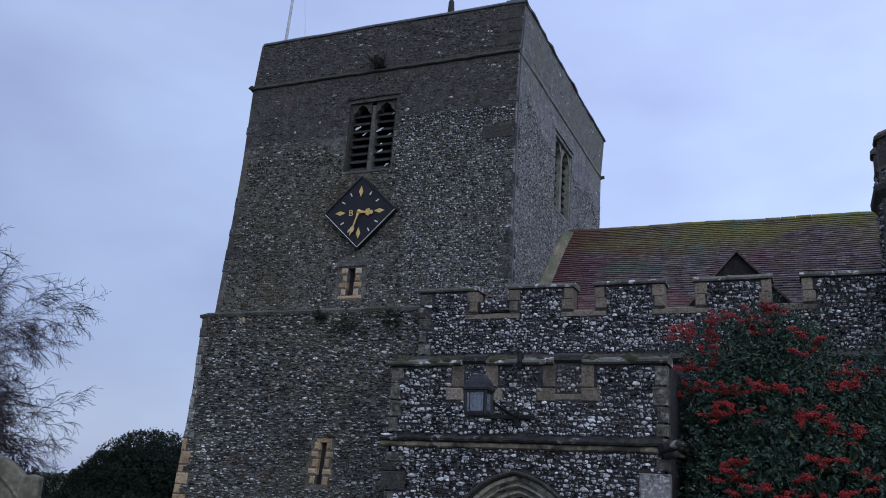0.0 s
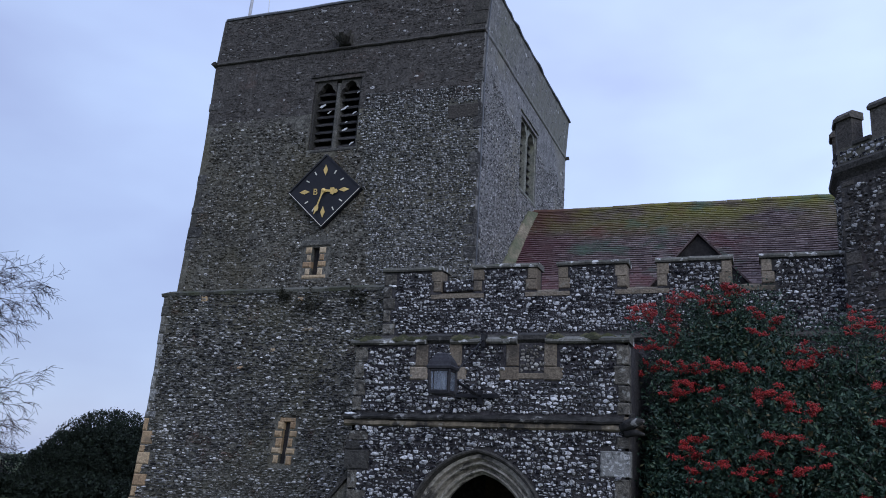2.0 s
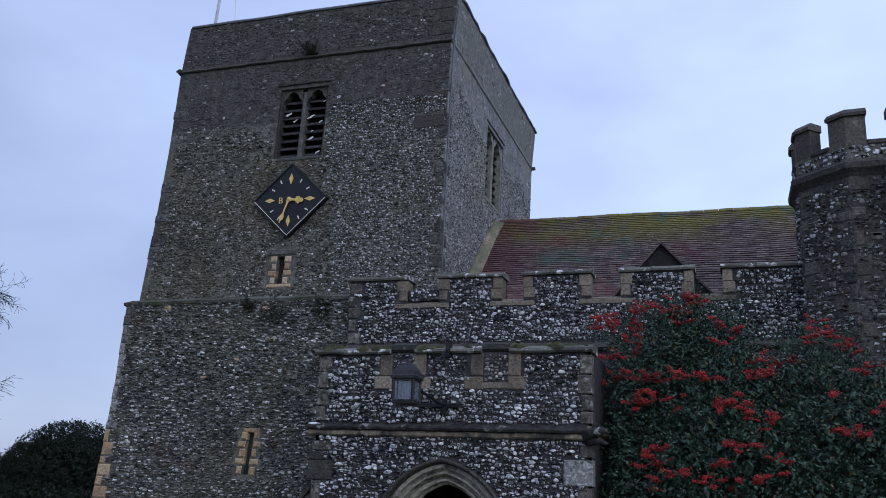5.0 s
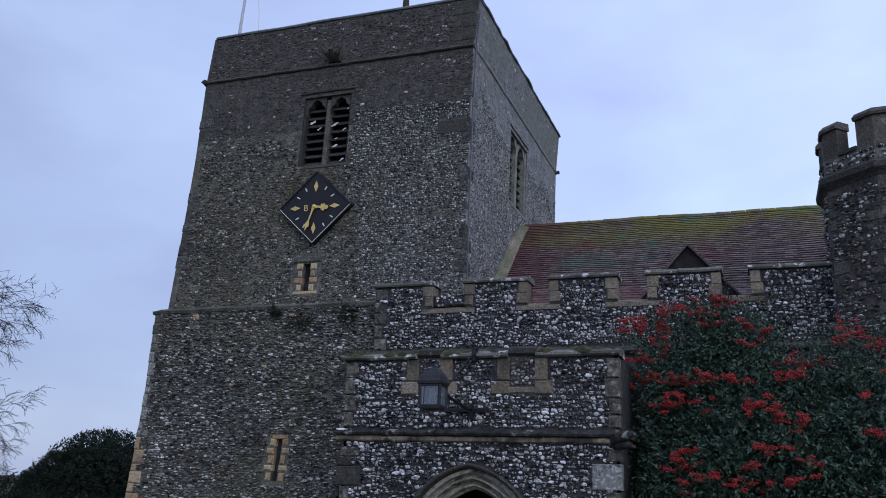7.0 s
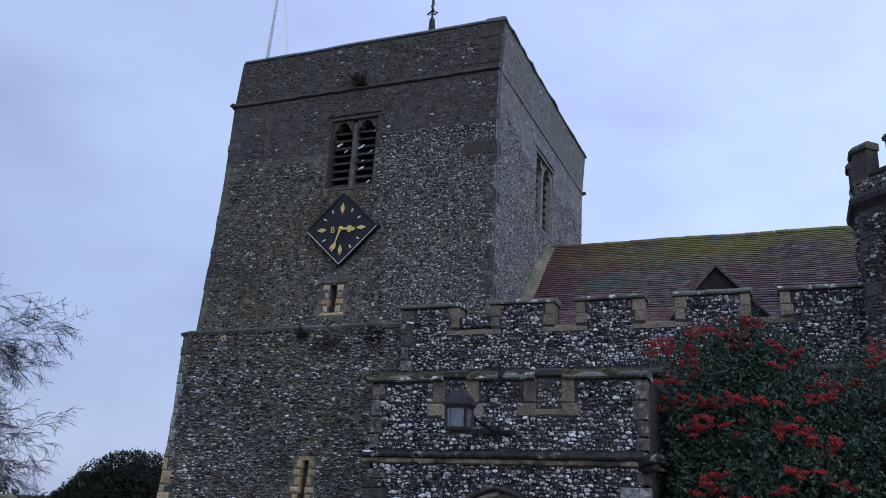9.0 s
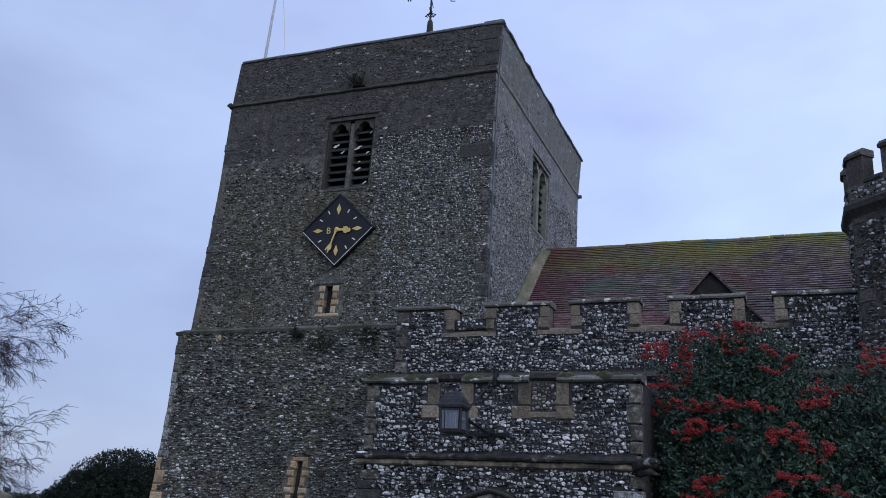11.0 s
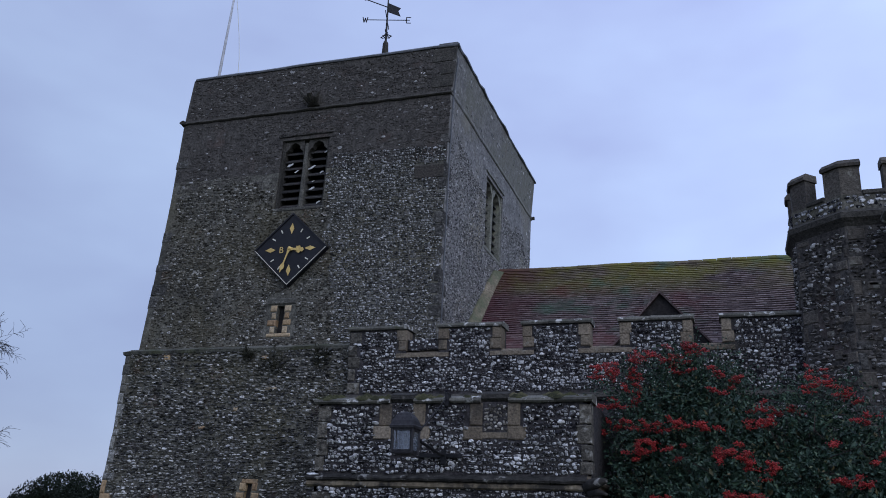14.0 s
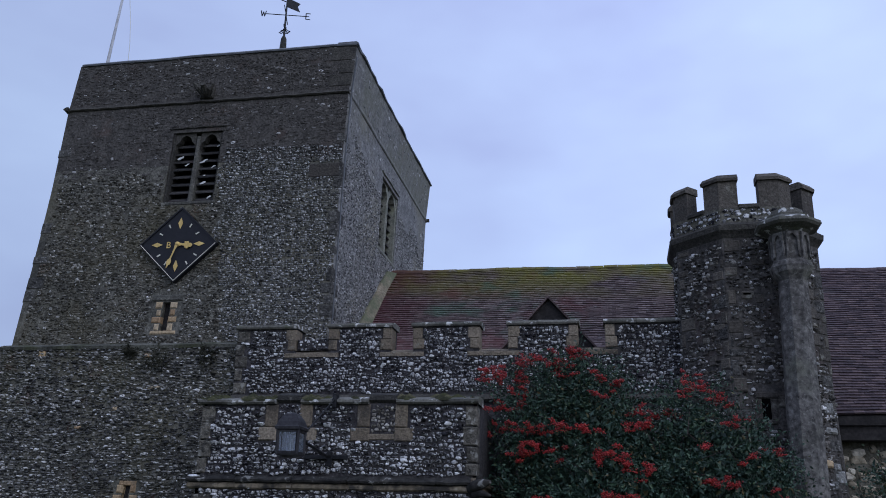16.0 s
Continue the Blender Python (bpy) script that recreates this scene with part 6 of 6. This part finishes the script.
# ---- berry shrub between porch and turret ----
def berry_shrub(name, label, blobs, leaves, bunches, seed, stems, clusters=()):
    sh = thing(name, label, "shrub", (blobs[0][0], blobs[0][1], 0))
    r = random.Random(seed)
    for s in stems:
        part("stem", tube([(s[0], s[1], 0), (s[0] + r.uniform(-0.2, 0.2), s[1] + r.uniform(-0.2, 0.2), 1.2), (s[0] + r.uniform(-0.5, 0.5), s[1] + r.uniform(-0.4, 0.4), 2.6), (s[0] + r.uniform(-0.6, 0.6), s[1] + r.uniform(-0.4, 0.4), 3.6)], [0.07, 0.05, 0.035, 0.012], 6), M_BARK, sh)
    geo, tips = leaf_cloud(blobs, leaves, 0.060, seed, 0.0, 0.34, 0.45)
    part("foliage", geo, M_LEAF, sh, kind="stuff")
    big = [b for b in blobs if b[3] > 0.5]
    dark, _ = leaf_cloud([(b[0], b[1], b[2], b[3] * 0.84, b[4] * 0.84, b[5] * 0.9) for b in big], leaves // 4, 0.12, seed + 1, 0.0, 0.25, 0.3)
    part("inner_foliage", dark, M_LEAF, sh, kind="stuff")
    tw = []
    for root, way, ln in tips[::14]:
        p = Vector(root)
        tw.append(tube([p - Vector(way) * 0.25, p, p + Vector(way) * ln * 1.05], [0.008, 0.006, 0.003], 3))
    part("twig_mass", join(*tw), M_BARK, sh, kind="stuff")
    rngb = np.random.default_rng(seed + 2)

    def front(x, z):
        """How far forward the foliage reaches at that place."""
        ys = [c[1] - c[4] * math.sqrt(q) for c in blobs if (q := 1.06 - ((x - c[0]) / c[3]) ** 2 - ((z - c[2]) / c[5]) ** 2) > 0]
        return min(ys, default=blobs[0][1] - 0.1)

    centres = [np.array((x, front(x, z), z)) for x, z in clusters]
    low_tips = [t[0] for t in tips if t[0][1] < blobs[0][1] and (not clusters or t[0][2] < 2.05 and t[0][0] > 4.9)]
    centres += [low_tips[i] for i in rngb.choice(len(low_tips), bunches, replace=False)]
    bv, bf = [], []
    for cp in centres:
        spread = rngb.choice((0.05, 0.09, 0.14))
        for _ in range(int(rngb.integers(3, 6) * spread / 0.05)):
            root = cp + rngb.normal(0, 1, 3) * np.array([spread, 0.07, 0.05])
            way = np.array([rngb.normal(0, 1), rngb.normal(-0.4, 0.5), rngb.normal(0.05, 0.18)])
            way /= np.linalg.norm(way)
            ln = rngb.uniform(0.06, 0.18)
            root = root + np.array([0, -0.05, 0.03])
            for _ in range(int(rngb.integers(30, 62))):
                p = root + way * ln * rngb.random() + rngb.normal(0, 1, 3) * np.array([0.022, 0.022, 0.014])
                s = rngb.uniform(0.008, 0.013)
                n = len(bv)
                bv.extend((p + np.array(o) * s for o in ((1, 0, 0), (0, 1, 0), (-1, 0, 0), (0, -1, 0), (0, 0, 1), (0, 0, -1))))
                bf.extend((n + a, n + b, n + c) for a, b, c in ((0, 1, 4), (1, 2, 4), (2, 3, 4), (3, 0, 4), (1, 0, 5), (2, 1, 5), (3, 2, 5), (0, 3, 5)))
    part("berry_mass", (bv, bf), M_BERRY, sh, "scarlet berry clusters", smooth=True, kind="stuff")
    return sh


berry_shrub("berry_shrub", "tall dark evergreen shrub covered in scarlet berry clusters",
            [(5.75, 1.35, 2.55, 1.05, 1.2, 2.05), (5.05, 1.3, 2.2, 0.72, 1.0, 1.95), (6.5, 1.25, 2.3, 1.0, 1.25, 1.72), (7.35, 1.05, 2.15, 0.95, 1.15, 2.0), (8.1, 0.75, 1.85, 0.62, 0.8, 2.05),
             (6.2, 0.5, 1.6, 1.4, 0.8, 1.8), (5.2, 0.7, 1.3, 0.85, 0.8, 1.6), (5.70, 1.4, 4.62, 0.42, 0.4, 0.34), (5.05, 1.4, 4.1, 0.32, 0.35, 0.3), (7.2, 1.1, 4.0, 0.4, 0.4, 0.35), (4.85, 1.3, 3.5, 0.3, 0.5, 0.5), (4.82, 1.2, 1.9, 0.34, 0.5, 1.6), (5.3, 1.2, 3.9, 0.45, 0.5, 0.45), (6.05, 1.2, 3.95, 0.5, 0.5, 0.42), (6.0, 1.3, 4.35, 0.4, 0.4, 0.35),
             (4.72, 1.35, 4.14, 0.30, 0.35, 0.30), (5.12, 1.4, 4.40, 0.40, 0.4, 0.30), (5.42, 1.4, 4.55, 0.35, 0.35, 0.28), (6.05, 1.4, 4.40, 0.34, 0.35, 0.22),
             (4.50, 1.35, 4.52, 0.30, 0.22, 0.14), (4.98, 1.35, 4.70, 0.26, 0.25, 0.14), (5.50, 1.35, 4.80, 0.26, 0.25, 0.12), (7.45, 1.2, 4.22, 0.38, 0.3, 0.22), (8.42, 0.75, 2.3, 0.36, 0.5, 1.25), (4.48, 1.3, 3.9, 0.16, 0.2, 0.3)],
            120000, 24, 91, [(5.6, 1.6), (6.3, 1.7), (7.1, 1.5), (5.1, 1.7), (7.9, 1.1)],
            [(4.49, 4.66), (5.0, 4.81), (5.34, 4.74), (5.65, 4.88), (4.73, 4.57), (4.30, 4.55), (4.76, 4.33), (5.5, 4.51), (6.0, 4.55), (6.15, 4.38), (6.03, 4.17),
             (6.52, 4.0), (6.83, 3.95), (7.34, 4.42), (7.51, 4.33), (7.77, 4.14), (7.25, 4.23), (4.54, 4.06), (4.40, 3.78), (5.03, 3.68), (5.46, 3.68), (5.8, 3.63),
             (6.46, 3.68), (6.67, 3.72), (5.18, 3.36), (4.85, 3.26), (5.98, 3.23), (6.35, 3.19), (6.58, 3.0), (6.16, 3.3), (5.02, 2.46), (5.09, 2.64), (5.46, 2.32),
             (6.04, 2.47), (6.24, 2.68), (6.7, 2.55), (5.76, 2.22), (5.13, 2.19), (6.36, 2.27), (7.4, 3.41), (7.9, 3.7), (8.0, 3.2), (7.6, 2.9), (8.25, 2.7), (8.4, 3.3), (8.5, 2.5)])
berry_shrub("berry_shrub", "lower evergreen shrub with red berries before chancel wall",
            [(10.35, 1.6, 1.7, 0.8, 0.8, 1.75), (11.2, 1.8, 1.6, 0.9, 0.9, 1.9)], 16000, 26, 95, [(10.4, 1.8), (11.2, 2.0)])

# wall plants under the tower offset
for px, pz, ps, sd in ((3.66, 5.36, 0.30, 3), (4.72, 5.44, 0.20, 4), (3.05, 5.55, 0.10, 5)):
    c = low_face(px, pz, 0.03)
    wp = thing("wall_plant", "small dark creeping plant on flint tower wall", "plant", c, "plants on the tower wall")
    geo, _ = leaf_cloud([(c[0], c[1], c[2], ps * 0.75, 0.06, ps)], 800, 0.045, sd, 0.7, 0.12, 0.9)
    part("foliage", geo, M_CREEPER, wp, kind="stuff")

# ---- trees beyond the tower ----
yew = thing("yew_tree", "dense dark rounded yew tree beyond the tower", "tree", (-26.5, 25.5, 0))
part("trunk", tube([(-26.5, 25.5, 0), (-26.4, 25.5, 1.2), (-26.6, 25.6, 2.4)], [0.5, 0.4, 0.25], 8), M_BARK, yew)
geo, _ = leaf_cloud([(-25.9, 25.5, 1.6, 3.3, 3.0, 2.75), (-28.2, 25.3, 1.0, 2.2, 2.0, 2.2), (-23.4, 25.8, 1.0, 1.9, 2.0, 2.2), (-29.7, 25.0, 0.8, 0.9, 1.0, 1.55), (-29.9, 25.0, 1.9, 0.25, 0.3, 0.5), (-26.5, 23.2, 0.3, 5.0, 1.4, 1.0)], 120000, 0.13, 7, 0.0, 0.26, 0.5)
part("crown", geo, M_YEW, yew, kind="stuff")
geo, _ = leaf_cloud([(-25.9, 25.7, 1.5, 2.8, 2.5, 2.3), (-28.2, 25.5, 0.9, 1.8, 1.6, 1.8), (-23.4, 26.0, 0.9, 1.5, 1.6, 1.8), (-27.0, 22.6, 0.25, 6.0, 1.0, 0.75)], 30000, 0.26, 17, 0.0, 0.2, 0.5)
part("inner_foliage", geo, M_YEW, yew, kind="stuff")

hedge = thing("far_hedge", "dark evergreen hedge along the far churchyard edge", "hedge", (-38, 36, 0))
geo, _ = leaf_cloud([(-52 + 3.1 * i, 36 + 0.6 * math.sin(i * 2.1), 0.9, 2.2, 1.4, 1.5 + 0.5 * math.sin(i * 1.7)) for i in range(11)], 26000, 0.26, 9, 0.0, 0.4, 0.5)
part("foliage", geo, M_YEW, hedge, kind="stuff")

bare = thing("bare_tree", "leafless winter tree with drooping fine twigs", "tree", (-40.0, 16.0, 0))
r = random.Random(17)
limbs, twigs = [], []


def grow(p, d, length, radius, level):
    pts, rad = [p], [radius]
    n = 5 if level < 2 else 4
    for i in range(n):
        droop = (0.03, 0.0, -0.04, -0.10, -0.14)[level]
        d = (d + Vector((r.gauss(0, 0.13), r.gauss(0, 0.13), r.gauss(0, 0.10) + droop))).normalized()
        p = p + d * (length / n)
        pts.append(p)
        rad.append(radius * (1 - 0.72 * (i + 1) / n))
        if level < 4:
            kids = (2, 2, 2, 3)[level]
            for _ in range(kids if i > 0 else 1):
                side = Vector((r.gauss(0, 1), r.gauss(0, 1), r.gauss(0.1, 0.7))).normalized()
                nd = (d * 0.75 + side * 0.75).normalized()
                if nd.x < -0.55 and level > 0:
                    continue
                grow(p, nd, length * r.uniform(0.42, 0.62), rad[-1] * 0.55, level + 1)
    (limbs if level < 2 else twigs).append(tube(pts, [max(q, 0.0095) for q in rad], 6 if level < 2 else 3))


tk = Vector((-40.0, 16.0, 0))
limbs.append(tube([tk, tk + Vector((0.1, 0, 2.5)), tk + Vector((0.3, 0.1, 6)), tk + Vector((0.2, 0.1, 10)), tk + Vector((0.4, 0.1, 13.5))], [0.55, 0.45, 0.36, 0.24, 0.06], 10))
for z, ln, up_ in ((2.6, 7.0, 0.10), (3.6, 7.6, 0.18), (4.8, 8.0, 0.26), (6.2, 7.5, 0.34), (7.2, 6.8, 0.36), (8.0, 6.0, 0.40), (8.8, 5.6, 0.6), (9.6, 5.4, 0.75), (10.4, 4.6, 0.8), (5.4, 6.5, 0.06), (1.8, 7.0, 0.04), (3.0, 7.6, 0.0)):
    for _ in range(2):
        az = r.uniform(-0.9, 0.9)
        grow(tk + Vector((0.2, 0.05, z + r.uniform(-0.5, 0.5))), Vector((math.cos(az), math.sin(az), up_)).normalized(), ln * r.uniform(0.8, 1.05), 0.13, 0)
part("trunk_and_limbs", join(*limbs), M_BARK, bare, smooth=True)
part("twig_mass", join(*twigs), M_TWIG, bare, kind="stuff")
geo, _ = leaf_cloud([(-31.2, 16, 10.6, 1.3, 1.0, 0.9), (-31.0, 16, 9.2, 1.5, 1.0, 0.45), (-32.4, 16, 6.0, 1.2, 1.5, 3.0), (-32.0, 16, 3.2, 1.2, 1.4, 2.2), (-31.0, 16, 7.2, 1.0, 0.8, 0.5)], 3400, 0.22, 12, 0.1, 0.4, 0.9)
part("withered_foliage", geo, M_DRY, bare, kind="stuff")

# ---- headstone ----
GXC, GYC = -0.27, -7.0
gz = ground_height(GXC, GYC)
stone = thing("headstone", "lichened old headstone with shouldered round top", "headstone", (GXC, GYC, gz))
outl = [(-0.40, gz - 0.1), (-0.42, gz + 1.2), (-0.42, 2.06), (-0.36, 2.09), (-0.29, 2.07)]
outl += [(-0.29 + 0.58 * i / 12, 2.08 + 0.155 * math.sin(math.pi * i / 12)) for i in range(1, 12)]
outl += [(0.29, 2.07), (0.36, 2.09), (0.42, 2.06), (0.42, gz + 1.2), (0.40, gz - 0.1)]
n = len(outl)
yaw = Matrix.Rotation(radians(28), 4, "Z")
vv = [tuple(Vector((GXC, GYC, 0)) + yaw @ Vector((a, s, b))) for s in (-0.06, 0.06) for a, b in outl]
slab = part("slab", (vv, [tuple(range(n)), tuple(range(2 * n - 1, n - 1, -1))] + [(i, n + i, n + (i + 1) % n, (i + 1) % n) for i in range(n)]), M_GRAVE, stone)
bev = slab.modifiers.new("bevel", "BEVEL")
bev.width, bev.segments = 0.015, 2
rim = [(-0.30, 1.72)] + [(-0.30 + 0.60 * i / 12, 1.86 + 0.24 * math.sin(math.pi * i / 12)) for i in range(13)] + [(0.30, 1.72)]
part("carved_rim", tube([Vector((GXC, GYC, 0)) + yaw @ Vector((a, -0.065, b)) for a, b in rim], 0.018, 6), M_GRAVE, stone, smooth=True)

# ---- single flints of the porch and aisle ----
lib = [mesh_of("flint", ([tuple(v) for v in s], SHAPE_FACES)) for s in SHAPES]
for me in lib:
    me.materials.append(M_FLINT_OBJ)
    me.materials.append(M_CORTEX_OBJ)
    if len(me.name) % 2:
        me.polygons.foreach_set("material_index", [0] * 7 + [1] * 7 + [0])
rr = random.Random(6)
for rows_near, y_face, owner in ((near, PORCH_Y, porch_wall), (aisle_near, AISLE_Y, aisle_wall)):
    for cu, cv, a, b, k, flip in rows_near:
        st = part("flint", lib[k], None, owner)
        st.matrix_basis = Matrix.Translation((cu, y_face, cv)) @ Euler((radians(90), 0, 0)).to_matrix().to_4x4() @ Matrix.Rotation(math.pi if flip else 0, 4, "Z") @ Matrix.Diagonal((a, b, 0.032 * rr.uniform(0.55, 1.25), 1))
